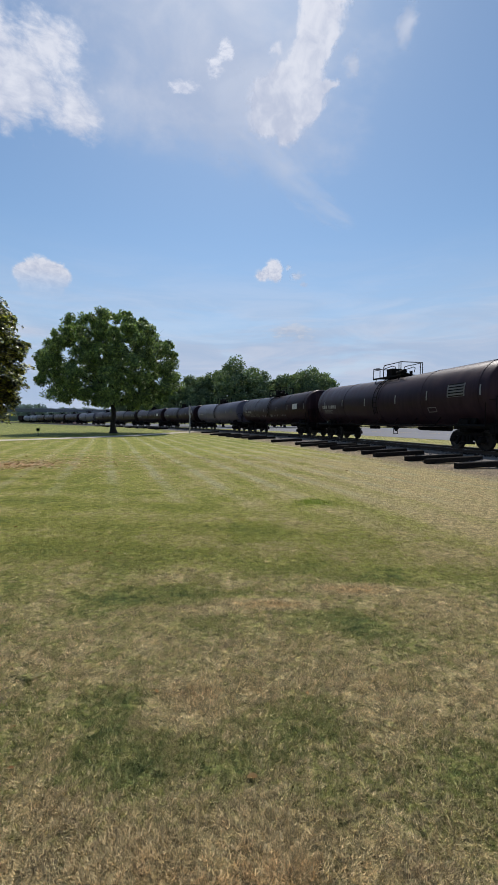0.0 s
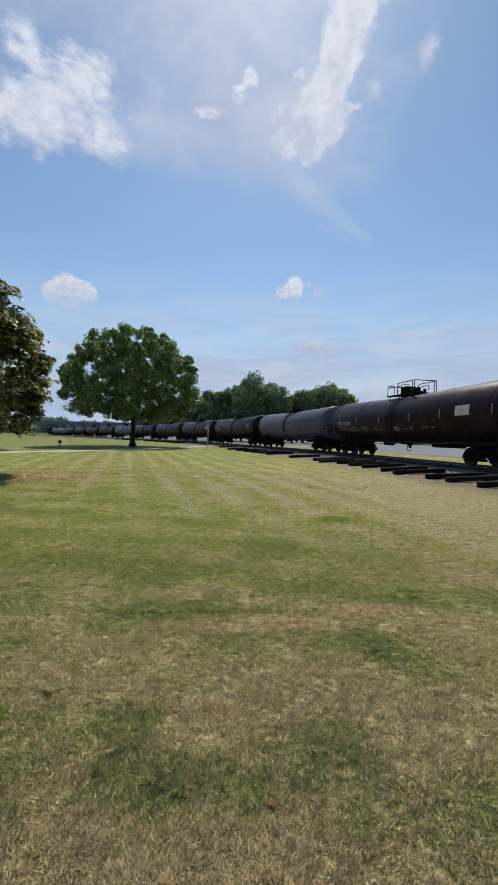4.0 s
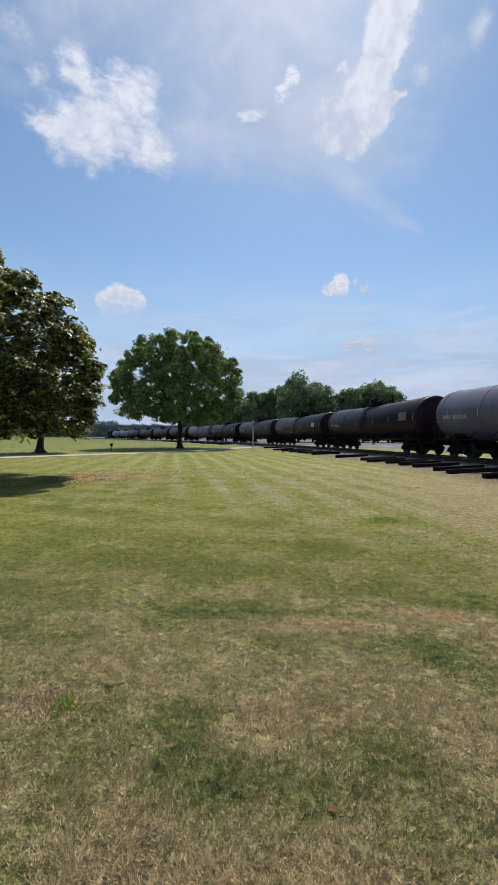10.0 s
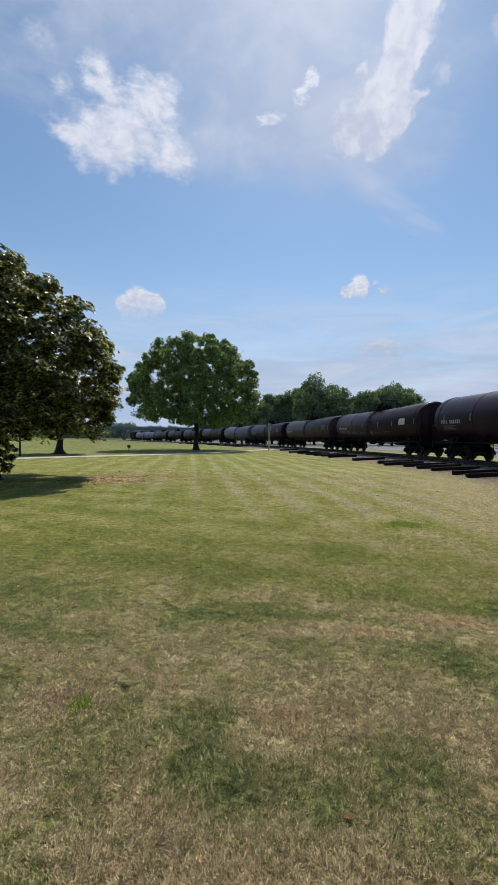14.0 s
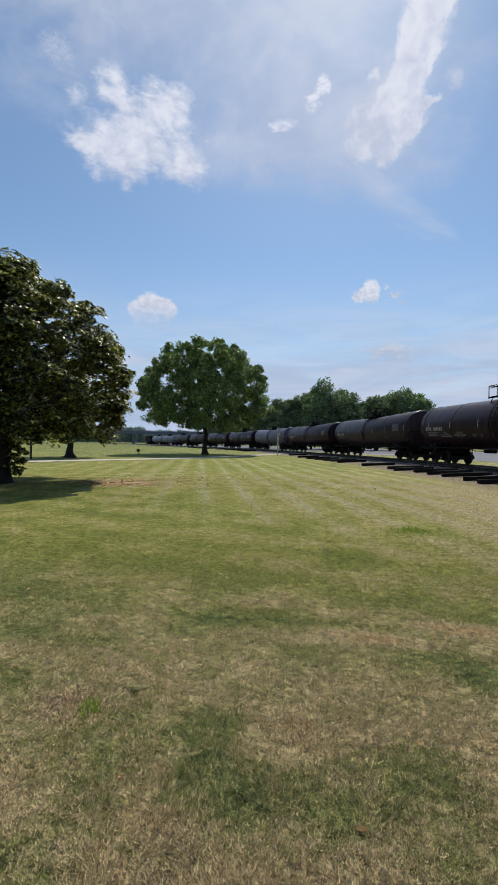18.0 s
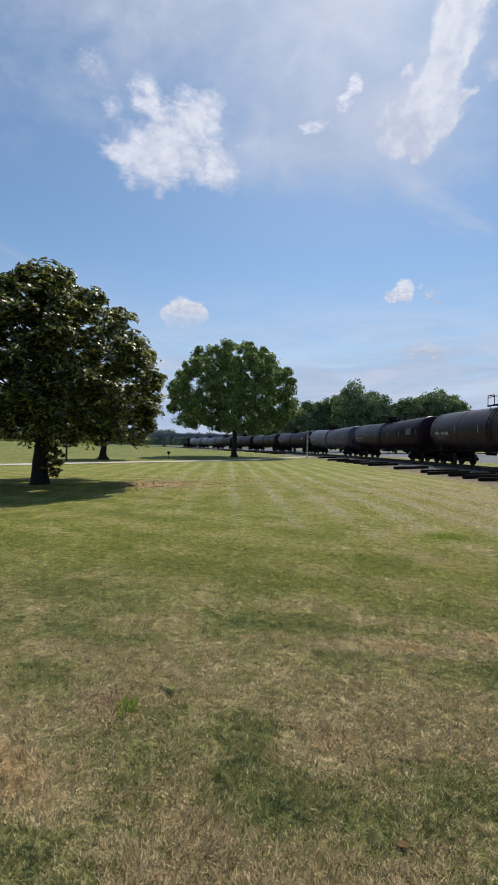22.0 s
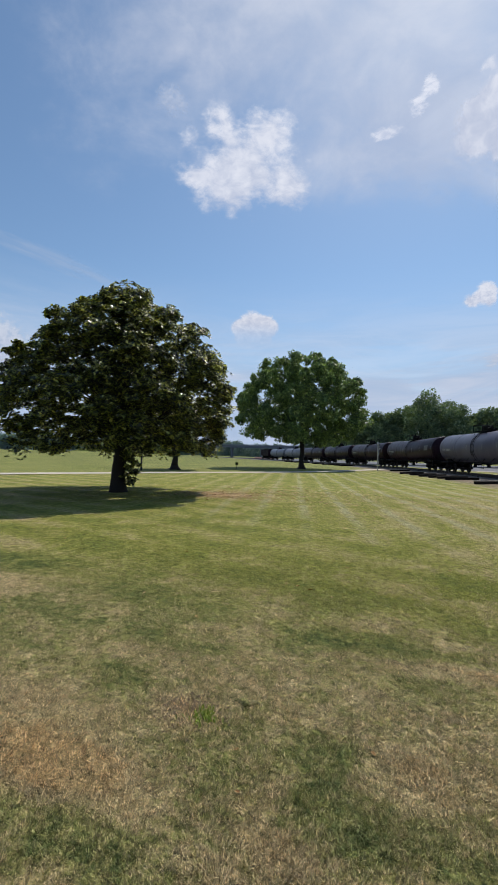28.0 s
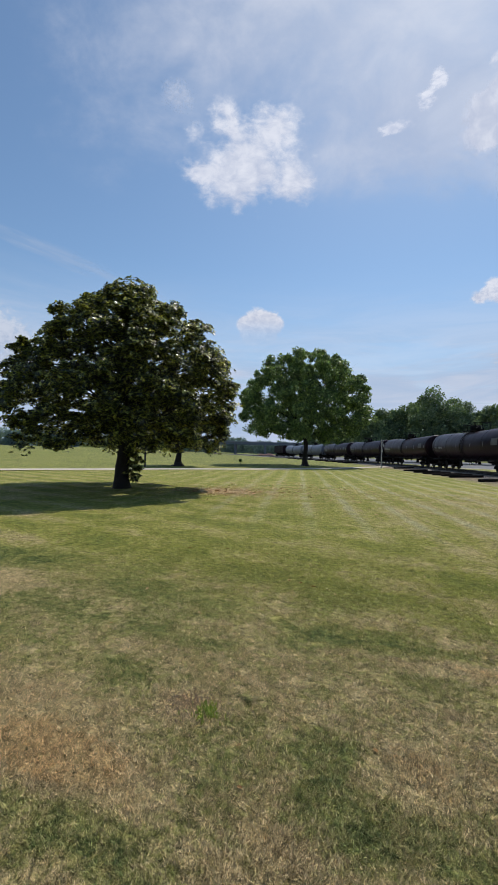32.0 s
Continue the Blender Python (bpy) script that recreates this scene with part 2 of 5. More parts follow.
# Patches of the lawn: x, y, half width, half depth, amount (dry above 0, lush below 0)
PATCHES = ((-2.11, 1.58, 0.46, 0.21, 1.6), (-1.75, 1.27, 0.60, 0.20, -1.0), (-2.42, 2.00, 0.55, 0.22, 0.30), (-2.53, 2.46, 0.36, 0.14, -0.48), (-1.72, 2.27, 0.22, 0.20, 0.75),
           (-2.76, 3.07, 1.40, 0.22, -0.50), (-0.38, 2.36, 0.20, 0.22, 0.58), (0.07, 3.68, 0.50, 0.12, 1.25), (-0.49, 3.53, 0.40, 0.10, 0.55), (0.95, 4.05, 0.42, 0.13, 1.25),
           (-0.76, 2.31, 0.20, 0.19, -0.30), (-0.43, 1.92, 0.42, 0.20, -0.50), (0.21, 2.22, 0.24, 0.26, -0.45), (-0.95, 3.84, 1.15, 0.21, -0.45), (0.68, 3.33, 0.36, 0.24, -0.34),
           (1.43, 4.44, 0.36, 0.28, -0.36), (-1.05, 2.78, 0.30, 0.13, -0.42), (-1.44, 2.88, 0.20, 0.12, -0.45), (-1.35, 3.67, 0.30, 0.18, -0.35), (0.68, 2.31, 0.22, 0.38, 0.32),
           (-0.87, 1.65, 0.16, 0.09, 0.55), (0.03, 2.46, 0.28, 0.18, 0.25), (0.1, 1.45, 0.7, 0.22, 0.4), (-0.25, 1.35, 0.8, 0.15, 0.3), (1.06, 8.53, 0.5, 0.6, -0.40), (-3.92, 2.88, 0.9, 0.55, -0.35), (-6.0, 4.3, 1.6, 0.9, -0.30),
           (-5.83, 4.6, 2.2, 1.7, -0.05), (-6.0, 6.9, 5.0, 3.3, -0.06), (4.5, 7.0, 2.5, 5.0, 0.32), (6.0, 12.5, 4.0, 6.0, 0.52), (0.5, 17.0, 5.0, 9.0, 0.28))


def lawn_color(n):
    """Colour of mown grass at a place: dry and lush patches, mowing stripes, bare soil along the railway."""
    p = n.place()
    xyz = n.node("SeparateXYZ", {0: p})
    x, y = xyz.outputs[0], xyz.outputs[1]
    n1, n2, n3 = n.noise(p, 0.16, 4, 0.55, 0.4), n.noise(p, 0.9, 6, 0.62, 0.5), n.noise(p, 4.5, 9, 0.78)
    dry = n.math("ADD", n.math("MULTIPLY", n1, 0.36), n.math("MULTIPLY", n2, 0.50))
    dry = n.math("ADD", n.math("ADD", dry, 0.14), n.math("MULTIPLY", n3, 0.58))
    dry = n.math("ADD", dry, n.ramp(n.math("MULTIPLY_ADD", n2, 0.8, y), 2.9, 4.4, 0.10, -0.01))
    dry = n.math("MULTIPLY_ADD", n.ramp(y, 3.4, 5.2), n.ramp(x, -2.0, 5.5, -0.12, 0.0), dry)
    n4 = n.noise(p, 19.0, 4, 0.7, 0.3)
    dry = n.math("MULTIPLY_ADD", n.math("SUBTRACT", n4, 0.5), n.ramp(y, 3.0, 8.0, 1.15, 0.6), dry)
    dry = n.math("ADD", dry, n.math("MULTIPLY_ADD", n2, 0.40, n.math("MULTIPLY_ADD", n3, 0.40, -0.345)))
    warp = n.math("MULTIPLY_ADD", n2, 1.7, n.math("MULTIPLY_ADD", n3, 1.3, -1.5))
    for cx, cy, hx, hy, amount in PATCHES:
        u = n.math("MULTIPLY", n.math("SUBTRACT", x, cx), 1 / hx)
        v = n.math("MULTIPLY", n.math("SUBTRACT", y, cy), 1 / hy)
        d = n.math("ADD", n.math("SQRT", n.math("ADD", n.math("MULTIPLY", u, u), n.math("MULTIPLY", v, v))), warp)
        dry = n.math("MULTIPLY_ADD", n.ramp(d, 0.0, 1.55, 1.0, 0.0), amount * 0.56, dry)
    # stripes left by the mower, along the railway and, close by, across
    along = n.math("ADD", n.math("MULTIPLY", x, math.cos(radians(20))), n.math("MULTIPLY", y, math.sin(radians(20))))
    wob = n.math("MULTIPLY_ADD", n1, 0.35, n.math("MULTIPLY", n2, 0.12))
    s1 = n.math("SINE", n.math("MULTIPLY", n.math("ADD", along, wob), 4.9))
    s2 = n.math("SINE", n.math("MULTIPLY", n.math("ADD", n.math("MULTIPLY_ADD", x, 0.14, y), n.math("MULTIPLY", wob, 2.5)), 4.4))
    stripe = n.node("Mix", {0: n.ramp(n.math("MULTIPLY_ADD", x, 0.8, y), 5.5, 9.0), 2: n.math("MULTIPLY", s2, 1.3), 3: n.math("MULTIPLY", s1, 0.95)}, data_type="FLOAT").outputs[0]
    lines = n.math("MULTIPLY", n.ramp(s1, 0.6, 1.0), n.math("MULTIPLY", n.ramp(y, 7.0, 12.0), n.ramp(n2, 0.3, 0.62)))
    lines = n.math("MULTIPLY", lines, n.ramp(along, -6.0, 3.0, 0.22, 0.80))
    dry = n.math("MULTIPLY_ADD", stripe, n.ramp(n.noise(p, 0.11, 2), 0.35, 0.6, 0.05, 0.11), dry)
    across = n.math("SUBTRACT", n.math("MULTIPLY", y, math.cos(radians(20))), n.math("MULTIPLY", x, math.sin(radians(20))))
    lanes = n.noise(n.node("CombineXYZ", {0: n.math("MULTIPLY", along, 5.0), 1: n.math("MULTIPLY", across, 0.35)}).outputs[0], 1.0, 5, 0.7)
    dry = n.math("MULTIPLY_ADD", n.math("SUBTRACT", lanes, 0.5), n.ramp(y, 5.0, 10.0, 0.0, 0.55), dry)
    back = n.ramp(n.math("MULTIPLY_ADD", n2, 1.5, y), 3.6, 6.4)
    lush = n.mix(n.ramp(n3, 0.35, 0.65), n.mix(back, (0.116, 0.152, 0.048), (0.160, 0.186, 0.040)), n.mix(back, (0.176, 0.204, 0.064), (0.206, 0.226, 0.050)))
    mid = n.mix(n.ramp(n2, 0.35, 0.65), (0.246, 0.256, 0.044), (0.312, 0.300, 0.072))
    mid = n.mix(back, n.mix(n.ramp(n2, 0.35, 0.65), (0.228, 0.234, 0.074), (0.310, 0.286, 0.108)), mid)
    straw = n.mix(n.ramp(n3, 0.3, 0.7), (0.385, 0.300, 0.150), (0.530, 0.425, 0.238))
    straw = n.mix(n.ramp(n.noise(p, 2.3, 5, 0.6, 0.4), 0.55, 0.70, 0.0, 0.55), straw, (0.260, 0.195, 0.112))
    col = n.mix(n.ramp(dry, 0.46, 0.84), lush, mid)
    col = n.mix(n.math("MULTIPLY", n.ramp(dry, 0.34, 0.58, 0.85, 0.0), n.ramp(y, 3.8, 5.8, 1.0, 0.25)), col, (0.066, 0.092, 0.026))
    col = n.mix(n.ramp(dry, 0.74, 1.18), col, straw)
    col = n.mix(n.ramp(dry, 1.16, 1.55, 0.0, 0.7), col, (0.47, 0.325, 0.160))
    col = n.mix(lines, col, (0.38, 0.37, 0.23))
    # meadow beyond the driveway
    far = n.math("SUBTRACT", n.math("MULTIPLY", n.math("ADD", x, 23.5), -1.0), n.math("MULTIPLY", n.math("SUBTRACT", y, 30.0), -0.30))
    meadow = n.mix(n.ramp(n1, 0.36, 0.64), (0.200, 0.222, 0.060), (0.270, 0.275, 0.086))
    col = n.mix(n.math("MULTIPLY", n.ramp(far, -1.0, 5.0), 0.8), col, meadow)
    # distance from the railway
    q = n.math("SUBTRACT", y, 21.7)
    line = n.math("ADD", n.math("MULTIPLY", q, -0.285), n.math("MULTIPLY", n.math("MULTIPLY", q, q), -0.0020))
    off = n.math("ADD", n.math("SUBTRACT", n.math("SUBTRACT", x, 10.29), line), n.math("MULTIPLY_ADD", n2, 2.6, -1.3))
    soil = n.mix(n.ramp(n3, 0.3, 0.7), (0.20, 0.150, 0.108), (0.33, 0.262, 0.20))
    bare = n.math("MULTIPLY", n.ramp(off, -7.0, -5.0), n.ramp(off, 5.0, 8.0, 1.0, 0.0))
    bare = n.math("MULTIPLY", bare, n.ramp(y, 70.0, 85.0, 1.0, 0.0))
    return n.mix(bare, col, soil), dry, p


def lawn_material():
    n = Nodes("lawn")
    col, n3, p = lawn_color(n)
    fine = n.noise(p, 70, 6, 0.8)
    bits = n.noise(p, 24, 3, 0.6)
    clods = n.noise(p, 7, 5, 0.75, 0.3)
    col = n.mix(n.ramp(clods, 0.34, 0.66), n.mix(1.0, col, (0.66, 0.68, 0.60), "MULTIPLY"), n.mix(1.0, col, (1.26, 1.24, 1.22), "MULTIPLY"))
    tuft = n.noise(p, 13, 5, 0.75)
    speck = n.math("ADD", n.math("MULTIPLY", fine, 0.55), n.math("MULTIPLY", tuft, 0.45))
    col = n.mix(n.ramp(speck, 0.41, 0.59, 0.0, 1.0), n.mix(1.0, col, (0.34, 0.36, 0.32), "MULTIPLY"), n.mix(1.0, col, (1.66, 1.64, 1.55), "MULTIPLY"))
    col = n.mix(n.ramp(bits, 0.61, 0.70, 0.0, 0.6), col, (0.40, 0.36, 0.20))
    col = n.mix(n.ramp(bits, 0.30, 0.40, 0.75, 0.0), col, (0.035, 0.045, 0.012))
    n.bump(n.math("ADD", n.math("MULTIPLY", fine, 0.5), tuft), 1.0, 0.045)
    return n.end(col, 0.9, 0, 0.15)


def blade_material():
    n = Nodes("grass_blades")
    col, dry, p = lawn_color(n)
    rnd = n.node("NewGeometry").outputs["Random Per Island"]
    col = n.mix(n.math("MULTIPLY", n.ramp(rnd, 0.35, 1.0, 0.0, 0.95), n.ramp(dry, 0.50, 1.08, 0.20, 1.0)), col, n.mix(n.ramp(dry, 1.18, 1.55), (0.450, 0.360, 0.208), (0.52, 0.36, 0.18)))
    col = n.node("HueSaturation", {"Color": col, "Value": n.ramp(n.math("FRACT", n.math("MULTIPLY", rnd, 37.7)), 0, 1, 0.6, 2.4)}).outputs[0]
    n.end(col, 0.7, 0, 0.15)
    up = n.node("VectorMath", {0: n.node("NewGeometry").outputs["Normal"], 1: Vector((0.35, 0.35, 0.35)), 2: Vector((0, 0, 1))}, operation="MULTIPLY_ADD").outputs[0]
    up = n.node("VectorMath", {0: up}, operation="NORMALIZE").outputs[0]
    n.put(n.bsdf.inputs["Normal"], up)
    tr = n.node("BsdfTranslucent", {"Color": col, "Normal": up}).outputs[0]
    n.t.links.new(n.node("MixShader", {0: 0.3, 1: n.bsdf.outputs[0], 2: tr}).outputs[0], n.out.inputs["Surface"])
    return n.m


LAWN, BLADES = lawn_material(), blade_material()
GRAVEL = surface("gravel", (0.10, 0.088, 0.078), (0.27, 0.235, 0.205), 0.95, 0, 0.7, 30, 1.0, 0.05)
CONCRETE = surface("pale_concrete", (0.43, 0.378, 0.300), (0.56, 0.500, 0.410), 0.95, 0, 0.12, 6, 0.2, 0.01, spec=0.1)
PAVING = surface("worn_asphalt", (0.27, 0.262, 0.27), (0.36, 0.352, 0.365), 0.95, 0, 0.06, 4, 0.2, 0.01, spec=0.1)
CREOSOTE = surface("creosoted_wood", (0.006, 0.005, 0.0045), (0.026, 0.021, 0.018), 0.9, 0, 2.0, 30, 0.6, 0.01, (6, 0.6, 6), 0.35, 0.1)
STEEL = surface("rail_steel", (0.035, 0.026, 0.021), (0.10, 0.072, 0.055), 0.6, 0.6, 0.8, 25, 0.2)
RAILHEAD = surface("polished_rail", (0.30, 0.29, 0.28), (0.5, 0.49, 0.48), 0.3, 1.0, 0.8, 25, 0.1)
BLACK = surface("black_running_gear", (0.004, 0.0038, 0.0036), (0.014, 0.012, 0.0115), 0.8, 0.0, 2.5, 25, 0.4, spec=0.1)
WHEEL = surface("wheel_steel", (0.014, 0.012, 0.011), (0.06, 0.048, 0.04), 0.6, 0.5, 3.0, 25, 0.3)
WHITE = surface("white_marking", (0.34, 0.335, 0.32), (0.62, 0.61, 0.58), 0.7, 0, 1.5, 14, 0.1)
FADED = surface("faded_marking", (0.07, 0.068, 0.07), (0.18, 0.175, 0.17), 0.7, 0, 1.5, 14, 0.1)
DARKPOST = surface("dark_post", (0.016, 0.015, 0.014), (0.05, 0.045, 0.04), 0.8, 0, 2, 25, 0.4)
SIGNFACE = surface("sign_yellow_green", (0.30, 0.36, 0.04), (0.42, 0.48, 0.07), 0.6, 0, 3, 20, 0.05)
BARK = surface("bark", (0.007, 0.006, 0.005), (0.032, 0.026, 0.022), 0.95, 0, 1.8, 16, 1.0, 0.05, (1.6, 1.6, 0.35))
BRIDGE = surface("bridge_concrete", (0.14, 0.158, 0.185), (0.21, 0.235, 0.27), 0.9, 0, 0.2, 3, 0.2)
GIRDER = surface("bridge_girder", (0.10, 0.12, 0.15), (0.15, 0.18, 0.22), 0.7, 0.2, 0.3, 3, 0.2)
DEADLEAF = leaf_material("fallen_leaves", ((0.0, (0.26, 0.12, 0.045)), (1.0, (0.86, 0.78, 0.58)), (0.5, (0.54, 0.29, 0.11)), (0.85, (0.70, 0.49, 0.24))), 0.1, 0.6)
MAGNOLIA = leaf_material("magnolia_leaves", ((0.0, (0.012, 0.015, 0.006)), (1.0, (0.74, 0.69, 0.21)), (0.50, (0.032, 0.039, 0.013)), (0.76, (0.33, 0.345, 0.090))), 0.36, 0.36, 1.0, (1.0, 0.98, 0.90))
OAKLEAF = leaf_material("oak_leaves", ((0.0, (0.050, 0.076, 0.036)), (1.0, (0.48, 0.60, 0.20)), (0.6, (0.175, 0.265, 0.098))), 0.24, 0.42, 0.6)
# woodland green, paled and blued to paint in a little haze
WOODLEAF = leaf_material("hazed_woodland_leaves", ((0.0, (0.115, 0.168, 0.120)), (1.0, (0.36, 0.435, 0.245)), (0.6, (0.205, 0.275, 0.170))), 0.25, 0.6, 0.2)
# far woods: blue-grey of the air's haze is put into the leaf colour
HAZED_FARLEAF = leaf_material("hazed_distant_leaves", ((0.0, (0.19, 0.25, 0.31)), (1.0, (0.31, 0.38, 0.42)), (0.6, (0.25, 0.32, 0.37))), 0.3, 0.8, 0.1)

# ---- ground ----
def make_ground():
    radii = [0.0] + list(np.geomspace(0.6, 4200, 90))
    n = 180
    b = Build()
    verts = [(0, 0, 0)]
    for r in radii[1:]:
        for k in range(n):
            an = 2 * math.pi * k / n
            x, y = r * math.cos(an), r * math.sin(an)
            verts.append((x, y, float(ground_z(x, y))))
    faces = [(0, 1 + k, 1 + (k + 1) % n) for k in range(n)]
    for i in range(len(radii) - 2):
        o = 1 + i * n
        faces += [(o + k, o + n + k, o + n + (k + 1) % n, o + (k + 1) % n) for k in range(n)]
    b.add(verts, faces)
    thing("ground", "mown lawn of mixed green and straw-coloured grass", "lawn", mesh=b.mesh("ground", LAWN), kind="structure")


def ribbon(b, centre, left, right, z, lift=None):
    """A flat strip along places with headings."""
    rows = []
    for i, (x, y, th) in enumerate(centre):
        zz = z + (lift(x, y) if lift else 0)
        rows += [(x + math.cos(th) * left, y + math.sin(th) * left, zz), (x + math.cos(th) * right, y + math.sin(th) * right, zz)]
    b.add(rows, [(2 * i, 2 * i + 1, 2 * i + 3, 2 * i + 2) for i in range(len(centre) - 1)])


def make_trackbed():
    b = Build()
    prof = ((-3.6, -0.02), (-2.6, 0.10), (-1.9, 0.19), (1.9, 0.19), (2.6, 0.10), (3.9, -0.02))
    rows, count = [], 0
    rng = random.Random(3)
    for s in range(-170, 360, 2):
        for off, z in prof:
            x, y, th = track(s, off + rng.uniform(-0.2, 0.2))
            rows.append((x, y, z + float(ground_z(x, y)) + rng.uniform(-0.02, 0.02)))
        count += 1
    m = len(prof)
    b.add(rows, [(i * m + k, i * m + k + 1, (i + 1) * m + k + 1, (i + 1) * m + k) for i in range(count - 1) for k in range(m - 1)])
    bed = thing("track_bed", "low bed of grey-brown gravel under the railway track", "track bed", mesh=b.mesh("track_bed", GRAVEL), kind="structure")
    # loose stones of the bed, nearest stretch
    rng = np.random.default_rng(5)
    n = 9000
    s = rng.uniform(-14, 60, n)
    off = rng.uniform(-3.6, 2.6, n)
    th = np.interp(s, TS, TH)
    x, y = np.interp(s, TS, TX) + np.cos(th) * off, np.interp(s, TS, TY) + np.sin(th) * off
    z = np.interp(np.abs(off), [0, 1.9, 2.6, 3.6], [0.20, 0.20, 0.11, 0.0])
    size = rng.uniform(0.025, 0.06, n)
    tet = np.array([(1, 0, -0.3), (-0.5, 0.87, -0.3), (-0.5, -0.87, -0.3), (0, 0, 1)])
    fac = np.array([(0, 1, 3), (1, 2, 3), (2, 0, 3)])
    an = rng.uniform(0, 6.28, n)
    v = tet[fac.ravel()][None] * size[:, None, None] * rng.uniform(0.6, 1.3, (n, 1, 3))
    c, sn = np.cos(an)[:, None], np.sin(an)[:, None]
    v = np.stack([v[..., 0] * c - v[..., 1] * sn + x[:, None], v[..., 0] * sn + v[..., 1] * c + y[:, None], v[..., 2] + z[:, None]], -1)
    thing("ballast_stones", "loose grey-brown stones lying on the track bed", "gravel", mesh=quads_mesh("ballast_stones", v.reshape(-1, 3), n * 3, GRAVEL, 3), kind="stuff")


def make_rails():
    railway = thing("railway_track", "pair of rusty steel rails on dark wooden ties", "railway track", kind="structure")
    prof = ((-0.07, 0), (-0.07, 0.015), (-0.012, 0.035), (-0.012, 0.12), (-0.035, 0.13), (-0.035, 0.16), (0.035, 0.16), (0.035, 0.13), (0.012, 0.12), (0.012, 0.035), (0.07, 0.015), (0.07, 0))
    for side in (-0.76, 0.76):
        for name, rows_ in (("rail", prof), ("rail_head", ((-0.03, 0.1605), (0.03, 0.1605)))):
            b, rows, count, m = Build(), [], 0, len(rows_)
            for s in range(-171, 360, 3):
                for o, z in rows_:
                    x, y, th = track(s, side + o)
                    rows.append((x, y, RAIL - 0.16 + z))
                count += 1
            loop = m if name == "rail" else m - 1
            b.add(rows, [(i * m + k, i * m + (k + 1) % m, (i + 1) * m + (k + 1) % m, (i + 1) * m + k) for i in range(count - 1) for k in range(loop)])
            part(name, b.mesh(name, STEEL if name == "rail" else RAILHEAD), railway)
    tie = Build().box((0, 0, 0), (2.6, 0.23, 0.18), bevel=0.02).mesh("tie", CREOSOTE)
    rng = random.Random(8)
    s = -24.0
    far = Build()
    while s < 330:
        x, y, th = track(s)
        m = pose(x, y, RAIL - 0.25, 0, 0, math.degrees(th) + rng.uniform(-1.5, 1.5))
        if s < 100:
            part("tie", tie, railway, m)
        else:
            far.box((x, y, RAIL - 0.25), (2.6, 0.23, 0.18), m.to_3x3())
        s += 0.55
    ob = part("distant_ties", far.mesh("distant_ties", CREOSOTE), railway)
    ob["kind"] = "stuff"


# Loose ties beside the track: their lawn ends, and each one's turn from square to the track
LOOSE = ((6.88, 15.28, -2), (6.48, 17.04, 2), (6.08, 18.16, -3), (5.28, 20.16, 1), (5.07, 21.66, 4), (4.59, 24.09, 0), (4.12, 25.60, 3), (3.63, 27.30, -2),
         (2.60, 28.30, 3), (2.38, 30.30, 6), (0.77, 34.00, 1), (-1.25, 38.95, -2), (-1.94, 41.20, 2), (-2.73, 42.50, 0), (-3.70, 44.60, 4), (-4.80, 47.10, -3),
         (-6.15, 50.50, 2), (-8.50, 59.60, 1))


def make_loose_ties():
    rng = random.Random(12)
    meshes = []
    for k in range(4):
        b = Build()
        b.box((1.3, 0, 0), (2.6, 0.225 + 0.02 * k, 0.19), bevel=0.022)
        b.v = [(x + rng.uniform(-0.02, 0.02), y + rng.uniform(-0.008, 0.008), z + rng.uniform(-0.008, 0.008)) for x, y, z in b.v]
        meshes.append(b.mesh("loose_tie", CREOSOTE))
    spots = list(LOOSE)
    for s in (70, 73, 76, 81, 84, 92, 95, 103, 110, 113, 121):
        x, y, th = track(s, -5.6 + rng.uniform(-0.6, 0.6))
        spots.append((x, y, rng.uniform(-5, 5)))
    for i, (x, y, turn) in enumerate(spots):
        s = TS[int(np.argmin((TX - x) ** 2 + (TY - y) ** 2))]
        th = float(np.interp(s, TS, TH))
        thing("loose_tie", "black creosoted timber railway tie lying beside the track", "railway tie", pose(x, y, 0.10, 0, -2.2, math.degrees(th) + turn), meshes[i % 4], "loose ties beside the track")


DRIVE = ((-62, -52), (-47, -22), (-34.5, 3.5), (-27.4, 18.6), (-22.3, 30.2), (-18.7, 36.3), (-16.5, 41.3), (-14.6, 47.0), (-13.2, 52.5), (-12.2, 59.5), (-11.0, 67.0), (-7.0, 73.0), (0.0, 77.0), (12, 80))


